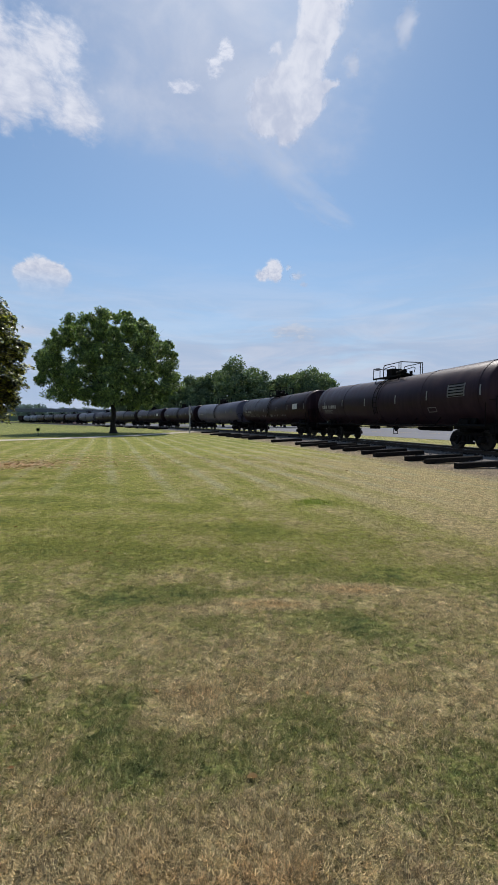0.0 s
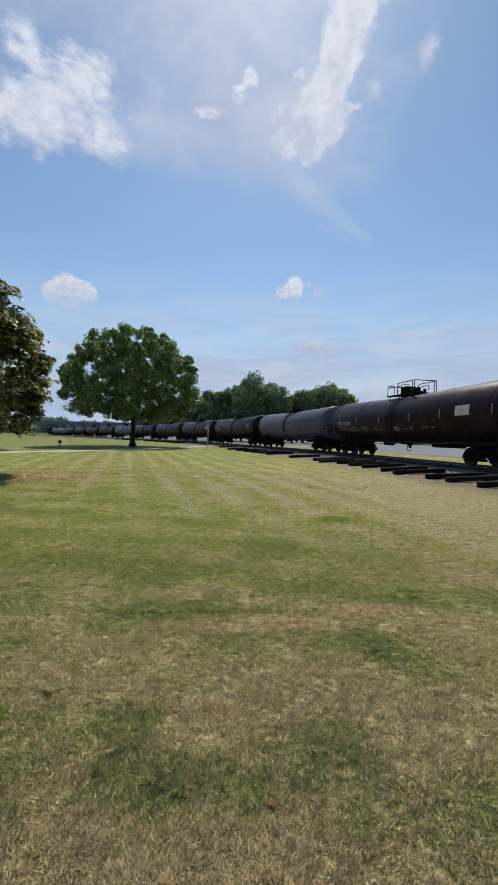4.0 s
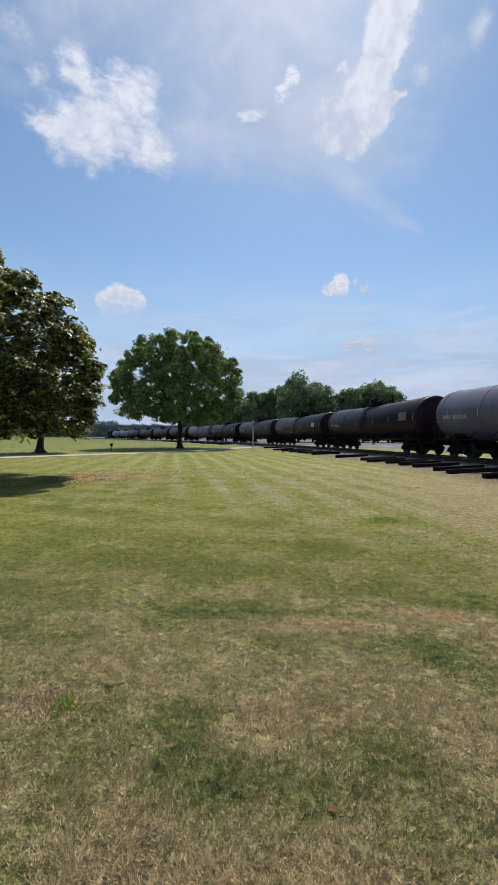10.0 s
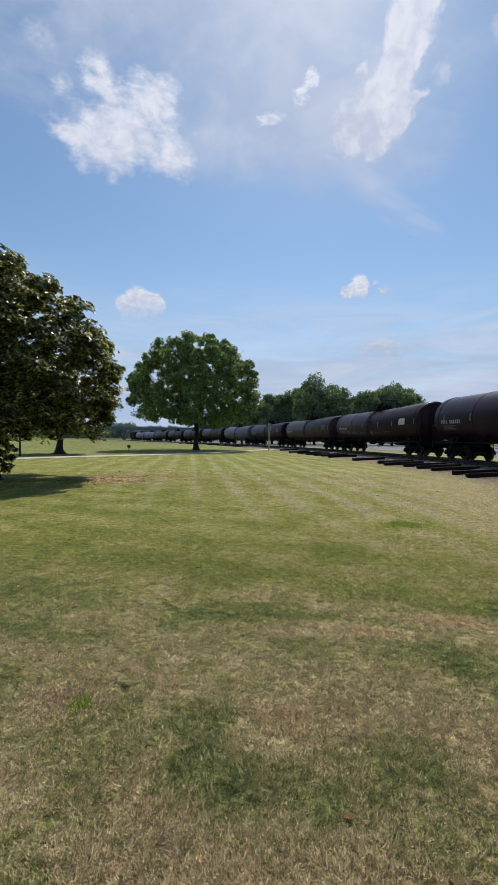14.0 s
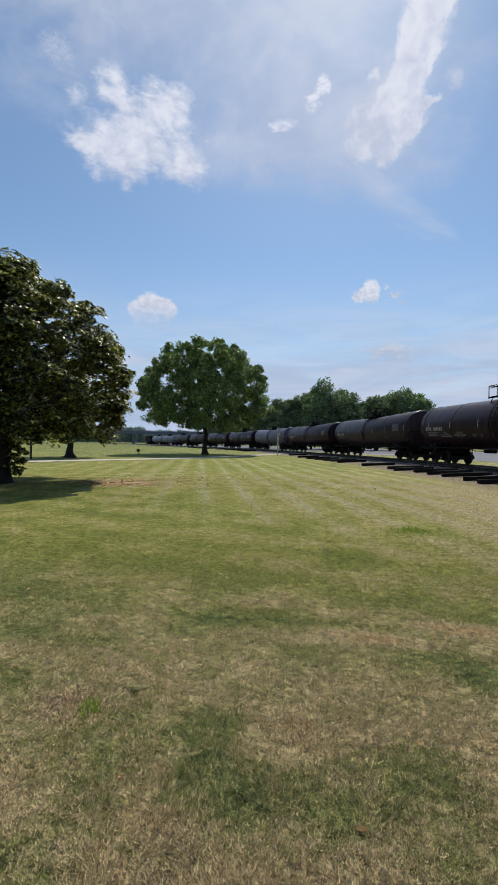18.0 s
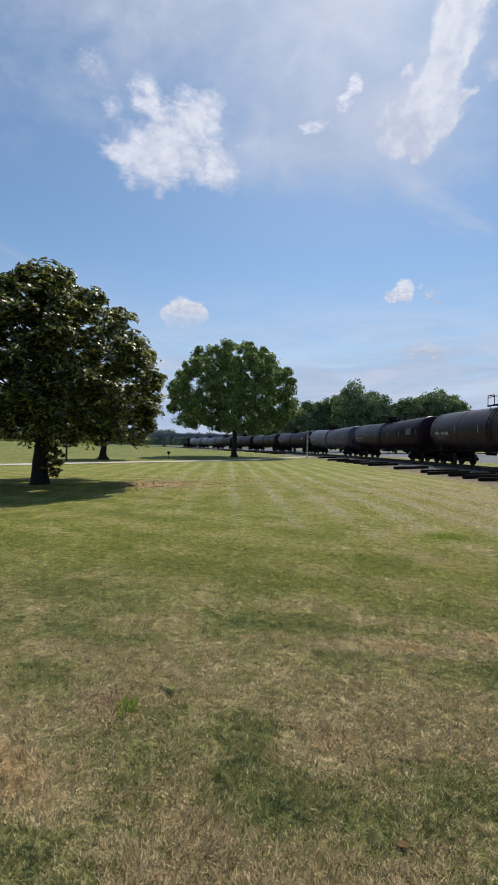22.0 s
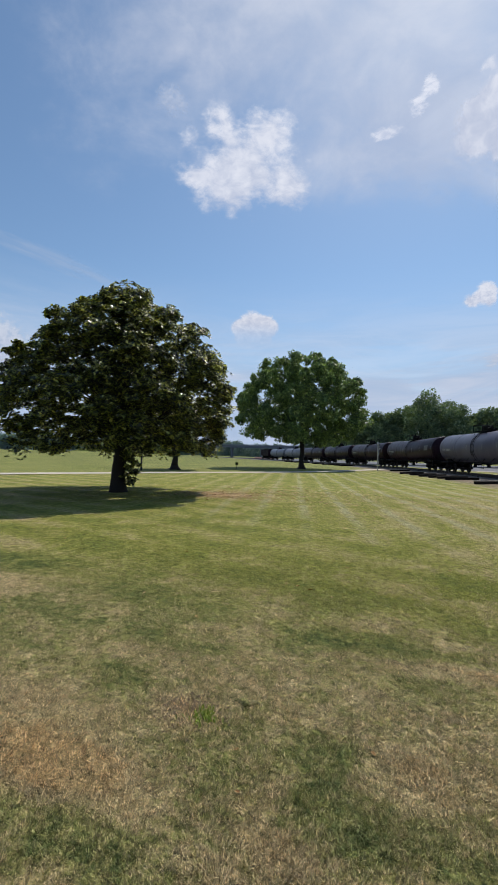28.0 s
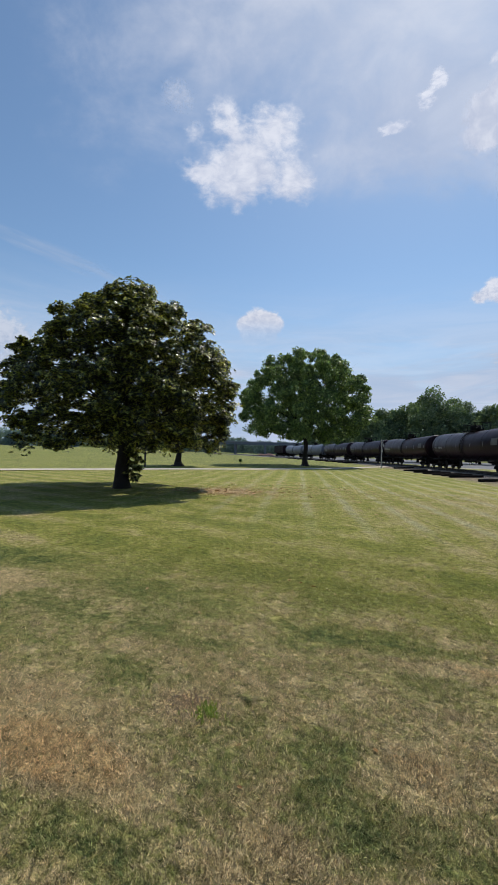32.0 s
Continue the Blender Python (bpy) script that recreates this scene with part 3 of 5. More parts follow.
def make_roads():
    pts = np.array(DRIVE, float)
    t = np.arange(len(pts))
    q = np.linspace(0, len(pts) - 1, 90)
    x, y = np.interp(q, t, pts[:, 0]), np.interp(q, t, pts[:, 1])
    for _ in range(3):
        x[1:-1], y[1:-1] = (x[:-2] + 2 * x[1:-1] + x[2:]) / 4, (y[:-2] + 2 * y[1:-1] + y[2:]) / 4
    th = np.arctan2(-np.gradient(x), np.gradient(y))
    b = Build()
    ribbon(b, list(zip(x, y, th)), -1.1, 1.1, 0.035, lambda u, v: float(ground_z(u, v)))
    ribbon(b, list(zip(x, y, th)), -1.11, -1.1, -0.02, lambda u, v: float(ground_z(u, v)))
    thing("driveway", "narrow pale concrete driveway crossing the grass", "driveway", mesh=b.mesh("driveway", CONCRETE), kind="structure")
    b = Build()
    ribbon(b, [track(s) for s in range(-170, 350, 5)], 12.5, 78, 0.03)
    thing("road", "wide pale grey paved road behind the railway", "road", mesh=b.mesh("road", PAVING), kind="structure")
    b = Build()
    for off in (29.4, 29.9):
        ribbon(b, [track(s) for s in range(-170, 350, 5)], off, off + 0.15, 0.036)
    ob = thing("road_line", "yellow double line painted on the road", "road marking", mesh=b.mesh("road_line", surface("road_yellow", (0.40, 0.28, 0.05), (0.5, 0.36, 0.08), 0.8)), kind="structure")


make_ground()
make_trackbed()
make_rails()
make_roads()
make_loose_ties()

# ---- tank cars ----
HALF, RADIUS, AXIS = 9.35, 1.52, RAIL + 2.65
TRUCK = 7.25
R_WHEEL = 0.457


def tank_profile():
    pts = [(0.0, RADIUS), (HALF - 0.52, RADIUS)] + [(HALF - d, RADIUS * f) for d, f in ((0.44, 0.992), (0.37, 0.97), (0.30, 0.93), (0.23, 0.86), (0.17, 0.76), (0.11, 0.60), (0.05, 0.38), (0.015, 0.18), (0.0, 0.02))]
    return [(-a, r) for a, r in reversed(pts)] + pts[1:]


def dip(y):
    """The shell slopes a little from both ends down to its middle."""
    return -0.15 * (1 - min(abs(y) / (HALF - 0.9), 1))


def sag(b):
    b.v = [(x, y, z + dip(y)) for x, y, z in b.v]
    return b


def car_meshes():
    """Meshes that all tank cars share; y along the car, -x the side nearer the lawn, z from the rail top."""
    z0 = AXIS - RAIL
    g = {}
    b = Build()
    b.box((0, 0, 0.62), (1.9, 0.42, 0.30), bevel=0.04)
    b.lathe([(0.70, 0.24), (0.86, 0.24)], 16, "z")
    g["bolster"] = b.mesh("truck", BLACK)
    b = Build()
    b.box((0, 0, 0.74), (0.14, 1.9, 0.16), bevel=0.03)
    b.box((0, 0, 0.33), (0.13, 0.9, 0.12), bevel=0.03)
    for sy in (-1, 1):
        b.box((0, sy * 0.89, 0.50), (0.22, 0.34, 0.30), bevel=0.05)
        b.box((0, sy * 0.56, 0.53), (0.12, 0.14, 0.62), Matrix.Rotation(sy * 0.55, 3, "X"), bevel=0.02)
        b.lathe([(-0.16, 0.11), (0.16, 0.11)], 12, "x", (0, sy * 0.89, 0.46))
    for k in (-0.22, 0, 0.22):
        b.tube([(0, k, 0.38), (0, k, 0.70)], 0.085, 10)
    g["side_frame"] = b.mesh("side_frame", BLACK)
    b = Build()
    for sx in (-1, 1):
        b.lathe([(sx * 0.70 - 0.02 * sx, 0.30), (sx * 0.69, 0.44), (sx * 0.685, 0.487), (sx * 0.715, 0.487), (sx * 0.72, R_WHEEL), (sx * 0.82, R_WHEEL - 0.008),
                 (sx * 0.825, 0.40), (sx * 0.785, 0.38), (sx * 0.775, 0.20), (sx * 0.84, 0.14), (sx * 0.84, 0.02)], 28, "x")
        for k in range(3):
            an = 2 * math.pi * k / 3
            b.box((sx * 0.80, 0.27 * math.cos(an), 0.27 * math.sin(an)), (0.03, 0.07, 0.07))
    b.tube([(-0.98, 0, 0), (0.98, 0, 0)], 0.085, 12)
    g["wheelset"] = b.mesh("wheelset", WHEEL)
    # end of the underframe, for the far end (+y)
    b = Build()
    b.box((0, HALF - 1.25, 0.98), (0.62, 4.0, 0.46), bevel=0.03)
    b.box((0, HALF - 0.18, 0.98), (3.0, 0.20, 0.34), bevel=0.02)
    b.box((0, HALF - 2.1, 1.12), (2.5, 0.5, 0.62), bevel=0.05)
    for sx in (-1, 1):
        b.box((sx * 1.28, HALF - 1.35, 1.10), (0.14, 2.5, 0.20), bevel=0.02)
        b.box((sx * 0.95, HALF - 2.1, 1.42), (0.10, 1.1, 0.5), Matrix.Rotation(sx * -0.5, 3, "Y"))
    g["end_sill"] = b.mesh("end_sill", BLACK)
    b = Build()
    b.box((0, HALF - 0.32, 1.19), (2.9, 0.62, 0.05))
    for k in range(9):
        b.box((-1.2 + 0.3 * k, HALF - 0.32, 1.225), (0.05, 0.60, 0.03))
    g["end_walkway"] = b.mesh("end_walkway", BLACK)
    b = Build()
    for sx in (-1, 1):
        b.tube([(sx * 1.42, HALF - 0.04, 0.55), (sx * 1.42, HALF - 0.04, 2.25), (sx * 1.36, HALF - 0.10, 2.38), (sx * 0.4, HALF + 0.02, 2.40)], 0.022, 6)
        b.tube([(sx * 1.42, HALF - 0.62, 1.2), (sx * 1.42, HALF - 0.62, 2.25), (sx * 1.42, HALF - 0.04, 2.25)], 0.02, 6)
    b.tube([(-0.4, HALF + 0.02, 2.40), (0.4, HALF + 0.02, 2.40)], 0.022, 6)
    g["end_handrail"] = b.mesh("end_handrail", BLACK)
    b = Build()
    b.box((0, HALF + 0.45, 0.86), (0.22, 0.95, 0.22), bevel=0.03)
    b.box((0.04, HALF + 0.86, 0.86), (0.34, 0.26, 0.30), bevel=0.06)
    b.tube([(0.3, HALF + 0.1, 0.75), (0.32, HALF + 0.45, 0.42), (0.25, HALF + 0.85, 0.38)], 0.035, 6)
    g["coupler"] = b.mesh("coupler", BLACK)
    b = Build()
    b.tube([(0.9, HALF + 0.03, 1.35), (0.9, HALF + 0.06, 1.9)], 0.03, 6)
    b.tube([(0.9 + 0.24 * math.cos(k * 0.3927), HALF + 0.05, 1.95 + 0.24 * math.sin(k * 0.3927)) for k in range(17)], 0.018, 5)
    for k in range(3):
        an = math.pi * k / 3
        b.tube([(0.9 - 0.25 * math.cos(an), HALF + 0.05, 1.95 - 0.25 * math.sin(an)), (0.9 + 0.25 * math.cos(an), HALF + 0.05, 1.95 + 0.25 * math.sin(an))], 0.015, 5)
    g["brake_wheel"] = b.mesh("brake_wheel", BLACK)
    # walkway and fittings on top
    top = z0 + RADIUS
    b = Build()
    for k in range(13):
        b.box((0, -1.30 + 0.24 * k, top + 0.10), (1.5, 0.10, 0.04))
    for sx in (-1, 1):
        b.box((sx * 0.74, 0.1, top + 0.06), (0.05, 3.1, 0.10))
        b.tube([(sx * 0.7, -1.3, top + 0.05), (sx * 0.85, -1.3, top - 0.35)], 0.025, 6)
        b.tube([(sx * 0.7, 1.3, top + 0.05), (sx * 0.85, 1.3, top - 0.35)], 0.025, 6)
    g["platform"] = sag(b).mesh("top_platform", BLACK)
    b = Build()
    for sx in (-1, 1):
        b.tube([(sx * 0.74, 1.62, top + 0.1), (sx * 0.74, 1.62, top + 0.74), (sx * 0.74, 0.92, top + 0.74), (sx * 0.74, 0.84, top + 0.72), (sx * 0.74, 0.84, top + 0.1)], 0.026, 6)
        b.tube([(sx * 0.74, 0.42, top + 0.1), (sx * 0.74, 0.42, top + 0.72), (sx * 0.74, 0.32, top + 0.84), (sx * 0.74, -1.45, top + 0.84), (sx * 0.74, -1.45, top + 0.1)], 0.028, 6)
        b.tube([(sx * 0.74, -1.25, top + 0.1), (sx * 0.74, -1.25, top + 0.84)], 0.025, 6)
        b.tube([(sx * 0.74, 0.42, top + 0.62), (sx * 0.74, -0.55, top + 0.70), (sx * 0.70, -0.80, top + 0.62), (sx * 0.62, -0.82, top + 0.35)], 0.022, 6)
        b.tube([(sx * 0.74, 1.62, top + 0.62), (sx * 0.74, 0.84, top + 0.62)], 0.02, 6)
    b.tube([(-0.74, 1.62, top + 0.74), (0.74, 1.62, top + 0.74)], 0.025, 6)
    b.tube([(-0.74, -1.45, top + 0.84), (0.74, -1.45, top + 0.84)], 0.025, 6)
    g["railing"] = sag(b).mesh("railing", BLACK)
    b = Build()
    b.lathe([(top - 0.1, 0.42), (top + 0.16, 0.42), (top + 0.16, 0.34)], 20, "z", (0, 0.35, 0))
    b.box((0, 0.35, top + 0.40), (0.78, 0.62, 0.52), bevel=0.04)
    b.lathe([(top - 0.1, 0.28), (top + 0.22, 0.28), (top + 0.27, 0.22), (top + 0.3, 0.05)], 18, "z", (0, -0.75, 0))
    b.tube([(0.1, -1.25, top), (0.1, -1.25, top + 0.34)], 0.09, 10)
    b.tube([(-0.15, -1.0, top + 0.36), (-0.15, -0.25, top + 0.30)], 0.14, 12)
    g["valve_housing"] = sag(b).mesh("valve_housing", BLACK)
    # ladder bent over the side
    b = Build()

    def shell(y, ang, lift):
        return (-(RADIUS + lift) * math.sin(ang), y, z0 + (RADIUS + lift) * math.cos(ang))

    for dy in (-0.21, 0.21):
        b.tube([shell(dy, radians(q), 0.10) for q in range(18, 118, 9)], 0.024, 6)
    for q in range(24, 116, 11):
        b.tube([shell(-0.21, radians(q), 0.10), shell(0.21, radians(q), 0.10)], 0.018, 6)
    g["ladder"] = sag(b).mesh("ladder", BLACK)
    b = Build()
    for sx in (-1, 1):
        b.tube([(sx * 1.44, -HALF + 0.6, 1.12), (sx * 1.44, HALF - 0.6, 1.12)], 0.035, 6)
        for y in (-5.5, -3.6, -1.8, 0, 1.8, 3.6, 5.5):
            b.tube([(sx * 1.44, y, 1.12), (sx * 1.05, y, z0 - 1.08)], 0.022, 5)
    g["side_rail"] = b.mesh("side_rail", BLACK)
    b = Build()
    b.lathe([(0.86, 0.14), (1.0, 0.24), (1.20, 0.26)], 16, "z")
    b.tube([(0, 0, 0.90), (0.0, 0, 0.72)], 0.08, 10)
    b.tube([(-0.5, 0.3, 0.98), (0.5, 0.3, 0.98)], 0.03, 6)
    for y in (-2.1, 2.3):
        b.box((-1.42, y, 0.86), (0.04, 0.42, 0.03))
        b.box((-1.42, y, 0.62), (0.04, 0.42, 0.03))
        for dy in (-0.2, 0.2):
            b.tube([(-1.42, y + dy, 1.12), (-1.42, y + dy, 0.6)], 0.018, 5)
    b.tube([(0.6, -4.2, 1.0), (0.6, -1.6, 1.0)], 0.2, 12)
    b.box((0.5, 3.4, 1.0), (0.4, 0.8, 0.36), bevel=0.03)
    b.tube([(0.2, -6, 0.95), (0.2, 6, 0.95)], 0.03, 6)
    g["brake_gear"] = b.mesh("brake_gear", BLACK)
    return g


def plate(b, y, w, ang, h, lift=0.006):
    """A thin patch that follows the shell on the lawn side: along y, at ang degrees below the top."""
    z0 = AXIS - RAIL
    n = 4
    rows = []
    for i in range(n + 1):
        q = radians(ang - h / RADIUS * 28.65 + h / RADIUS * 57.3 * i / n)
        for yy in (y - w / 2, y + w / 2):
            for l in (0.0, lift):
                rows.append((-(RADIUS + l) * math.sin(q), yy, z0 + (RADIUS + l) * math.cos(q)))
    faces = []
    for i in range(n):
        o = 4 * i
        faces += [(o + 1, o + 3, o + 7, o + 5), (o, o + 1, o + 5, o + 4), (o + 2, o + 3, o + 7, o + 6)]
    faces += [(0, 1, 3, 2), (4 * n, 4 * n + 1, 4 * n + 3, 4 * n + 2)]
    b.add(rows, faces)


def stroke(b, p, q, w, lift=0.007):
    """A painted stroke on the shell between two spots (along y, degrees below the top)."""
    z0 = AXIS - RAIL
    (y0, a0), (y1, a1) = p, q
    dy, da = y1 - y0, radians(a1 - a0) * RADIUS
    ln = math.hypot(dy, da) or 1.0
    oy, oa = -da / ln * w / 2, dy / ln * w / 2 / RADIUS
    rows = []
    for k in range(4):
        f = k / 3
        for sg in (-1, 1):
            y, a = y0 + dy * f + sg * oy, radians(a0 + (a1 - a0) * f) + sg * oa
            rows.append((-(RADIUS + lift) * math.sin(a), y, z0 + (RADIUS + lift) * math.cos(a)))
    b.add(rows, [(2 * k, 2 * k + 1, 2 * k + 3, 2 * k + 2) for k in range(3)])


def markings():
    g = {}
    b = Build()
    plate(b, 0, 0.14, 97, 0.24)
    g["mark_bar"] = b.mesh("mark_bar", surface("dull_lettering", (0.20, 0.198, 0.19), (0.44, 0.435, 0.42), 0.7, 0, 1.5, 14, 0.1))
    b = Build()
    for k, (w, q) in enumerate(((1.5, 107), (1.15, 111), (1.35, 115))):
        plate(b, HALF - 1.6 - w / 2, w, q, 0.07)
    g["small_text"] = sag(b).mesh("small_text", FADED)
    b = Build()
    plate(b, 0, 0.075, 88, 0.46)
    g["reflective_strip"] = b.mesh("reflective_strip", surface("reflective_tape", (0.16, 0.158, 0.15), (0.34, 0.335, 0.32), 0.6, 0, 2.0, 14, 0.1))
    b = Build()
    plate(b, -7.0, 1.15, 84, 0.62)
    g["data_panel"] = sag(b).mesh("data_panel", FADED)
    b = Build()
    for k in range(5):
        plate(b, -7.0, 0.98, 73 + 5.2 * k, 0.05, 0.012)
    g["panel_text"] = sag(b).mesh("panel_text", BLACK)
    b = Build()
    plate(b, -6.6, 1.0, 86, 0.5)
    g["white_panel"] = sag(b).mesh("white_panel", WHITE)
    b = Build()
    for a0, a1 in ((112, 112), (121, 121)):
        plate(b, -5.2, 0.62, a0, 0.04)
    for yy in (-5.5, -4.9):
        plate(b, yy, 0.04, 116.5, 0.27)
    g["placard_frame"] = sag(b).mesh("placard_frame", FADED)
    # sprayed scribbles: loose strokes along the lower flank
    rng = random.Random(21)
    strokes = [((6.1, 109), (5.9, 117), (5.4, 105), (4.9, 113), (4.5, 118), (6.0, 118)), ((5.7, 112), (5.5, 116), (5.3, 110), (5.1, 115), (4.9, 114))]
    y = 4.3
    while y > -4.6:
        tall = rng.uniform(2.0, 5.5)
        strokes.append([(y - 0.11 * k + rng.uniform(-0.06, 0.06), 114 + tall * (1 if k % 2 else -1) * rng.uniform(0.5, 1.0)) for k in range(rng.randint(3, 7))])
        y -= rng.uniform(0.55, 1.25)
    spray = surface("scrawl_paint", (0.08, 0.080, 0.083), (0.24, 0.24, 0.24), 0.7, 0, 3, 18)
    g["paint_scrawl"] = []
    for line in strokes:
        b = Build()
        for p, q in zip(line[:-1], line[1:]):
            stroke(b, p, q, 0.045)
        g["paint_scrawl"].append(sag(b).mesh("paint_scrawl", spray))
    cover = surface("patch_paint", (0.05, 0.047, 0.035), (0.12, 0.112, 0.085), 0.7, 0, 3, 18)
    g["paint_patch"] = []
    for y, w, q, h in ((3.55, 0.8, 112, 0.36), (-0.6, 0.5, 113, 0.30)):
        b = Build()
        plate(b, y, w, q, h, 0.004)
        g["paint_patch"].append(sag(b).mesh("paint_patch", cover))
    return g


DARKGREY = tank_paint("tank_dark_grey", (0.0200, 0.0115, 0.0172), (0.0370, 0.0230, 0.0325), (0.06, 0.034, 0.030), 0.25)
BROWNBLACK = tank_paint("tank_rusty_black", (0.0130, 0.0066, 0.0096), (0.0290, 0.0150, 0.0200), (0.070, 0.037, 0.032), 0.35)
BLUEGREY = tank_paint("tank_blue_grey", (0.090, 0.087, 0.120), (0.140, 0.137, 0.178), (0.10, 0.085, 0.08), 0.2)
JET = tank_paint("tank_black", (0.0125, 0.0058, 0.0112), (0.0250, 0.0128, 0.0222), (0.042, 0.028, 0.025), 0.2)
WARMGREY = tank_paint("tank_warm_grey", (0.024, 0.0175, 0.0190), (0.044, 0.0335, 0.0355), (0.09, 0.06, 0.045), 0.25)
PALE = tank_paint("tank_pale_grey", (0.15, 0.16, 0.205), (0.23, 0.245, 0.30), (0.15, 0.12, 0.10), 0.2)
CARS = (  # paint, label, extras
    (DARKGREY, "weathered dark grey tank car with top platform", "data_panel panel_text placard_frame"),
    (BROWNBLACK, "rust-tinged black tank car with a white panel and scrawls", "white_panel paint_scrawl paint_patch"),
    (BLUEGREY, "blue-grey tank car with a girth ladder and platform", "data_panel"),
    (JET, "plain black tank car with faded markings", "data_panel"),
    (BROWNBLACK, "grimy black tank car with a white panel", "white_panel paint_scrawl paint_patch"),
    (WARMGREY, "warm grey tank car with faint white lettering bars", "data_panel placard_frame"),
    (JET, "black tank car with dull shell", "data_panel"),
    (BLUEGREY, "pale blue-grey tank car with shade-black rings at the centre", "data_panel"),
    (JET, "black tank car with dusty shell", "data_panel"),
    (BROWNBLACK, "brown-black tank car with worn paint", "data_panel"),
    (JET, "sooty black tank car with small white marks", "placard_frame"),
    (DARKGREY, "dark grey tank car with stained flanks", "data_panel"),
    (PALE, "light grey tank car with shade-black rings at the centre", ""),
    (PALE, "light grey-blue tank car near the train's end", ""),
)
MOVERS, WHEELS = [], []


def make_truck(car, y, g):
    truck = part("truck", g["bolster"], car, pose(0, y, 0))
    for sx in (-1, 1):
        part("side_frame", g["side_frame"], truck, pose(sx * 0.98, 0, 0))
    for sy in (-0.89, 0.89):
        WHEELS.append((part("wheelset", g["wheelset"], truck, pose(0, sy, R_WHEEL)), sy))


def make_cars():
    g, marks = car_meshes(), markings()
    z0 = AXIS - RAIL
    shells = {}
    for i, (paint, label, extras) in enumerate(CARS):
        car = thing("tank_car", label, "tank car", group="freight train")
        if paint.name not in shells:
            b = sag(Build().lathe(tank_profile(), 56, "y", (0, 0, z0)))
            s = Build()
            s.lathe([(-0.03, RADIUS - 0.01), (-0.02, RADIUS + 0.012), (0.02, RADIUS + 0.012), (0.03, RADIUS - 0.01)], 56, "y", (0, 0, z0))
            w = Build()
            for y in (-0.26, 0.26):
                w.lathe([(y - 0.035, RADIUS - 0.01), (y - 0.03, RADIUS + 0.014), (y + 0.03, RADIUS + 0.014), (y + 0.035, RADIUS - 0.01)], 56, "y", (0, 0, z0))
            # black rings on the pale paints: shade at the ladder put into colour
            shells[paint.name] = (b.mesh("tank", paint), s.mesh("weld_seams", paint), w.mesh("centre_band", BLACK if paint in (BLUEGREY, PALE) else paint))
        tank, seams, band = shells[paint.name]
        shell = part("tank", tank, car)
        for y in (-HALF + 1.0, -4.4, 4.4, HALF - 1.0):
            part("weld_seam", seams, shell, pose(0, y, dip(y)))
        part("centre_band", band, shell, pose(0, 0, dip(0)))
        for name in ["small_text"] + extras.split():
            for me in marks[name] if isinstance(marks[name], list) else [marks[name]]:
                part(name, me, shell)
        for k in (0, 1, 2, 3, 5, 6, 7, 8, 9, 10):
            part("mark_bar", marks["mark_bar"], shell, pose(0, HALF - 1.4 - 0.22 * k, dip(HALF - 1.4 - 0.22 * k)))
        for y in (-8.5, -4.9, -2.1, 1.4, 4.6, 7.6):
            part("reflective_strip", marks["reflective_strip"], shell, pose(0, y, dip(y)))
        deck = part("top_platform", g["platform"], car)
        part("railing", g["railing"], deck)
        part("valve_housing", g["valve_housing"], car)
        part("ladder", g["ladder"], car)
        part("ladder", g["ladder"], car, pose(0, 0, 0, 0, 0, 180))
        part("side_rail", g["side_rail"], car)
        part("brake_gear", g["brake_gear"], car)
        for turn in (0, 180):
            sill = part("end_sill", g["end_sill"], car, pose(0, 0, 0, 0, 0, turn))
            part("end_walkway", g["end_walkway"], sill)
            part("end_handrail", g["end_handrail"], sill)
            part("coupler", g["coupler"], sill)
        part("brake_wheel", g["brake_wheel"], car, pose(0, 0, 0, 0, 0, 180))
        for y in (-TRUCK, TRUCK):
            make_truck(car, y, g)
        MOVERS.append((car, i, HALF, TRUCK))
    # the buffer car that closes the train
    car = thing("hopper_car", "dark boxy covered hopper car closing the train", "hopper car", group="freight train")
    b = Build()
    hl = 6.3
    b.add([(sx * 1.5, sy * hl, z) for z in (1.5, 4.1) for sx, sy in ((-1, -1), (1, -1), (1, 1), (-1, 1))], [(3, 2, 1, 0), (4, 5, 6, 7), (0, 1, 5, 4), (1, 2, 6, 5), (2, 3, 7, 6), (3, 0, 4, 7)])
    part("body", b.mesh("body", JET), car)
    rib = Build().box((0, 0, 2.8), (0.1, 0.14, 2.6)).mesh("side_rib", JET)
    for k in range(12):
        for sx in (-1, 1):
            part("side_rib", rib, car, pose(sx * 1.53, -hl + 0.3 + k * (2 * hl - 0.6) / 11, 0))
    b = Build()
    for y in (-3.6, 0, 3.6):
        b.add([(-1.3, y - 1.6, 1.5), (1.3, y - 1.6, 1.5), (1.3, y + 1.6, 1.5), (-1.3, y + 1.6, 1.5), (-0.4, y - 0.4, 0.55), (0.4, y - 0.4, 0.55), (0.4, y + 0.4, 0.55), (-0.4, y + 0.4, 0.55)],
              [(0, 1, 2, 3), (4, 5, 6, 7), (0, 1, 5, 4), (1, 2, 6, 5), (2, 3, 7, 6), (3, 0, 4, 7)])
    part("hopper_chutes", b.mesh("hopper_chutes", BLACK), car)
    b = Build()
    b.box((0, 0, 1.25), (0.6, 2 * hl + 1.6, 0.4))
    b.box((0, hl + 1.0, 0.9), (0.3, 0.6, 0.25))
    b.box((0, -hl - 1.0, 0.9), (0.3, 0.6, 0.25))
    part("underframe", b.mesh("underframe", BLACK), car)
    b = Build()
    b.box((0, 0, 4.2), (0.8, 2 * hl - 0.4, 0.08))
    for y in (-4, 0, 4):
        b.lathe([(4.1, 0.35), (4.32, 0.35)], 14, "z", (0, y, 0))
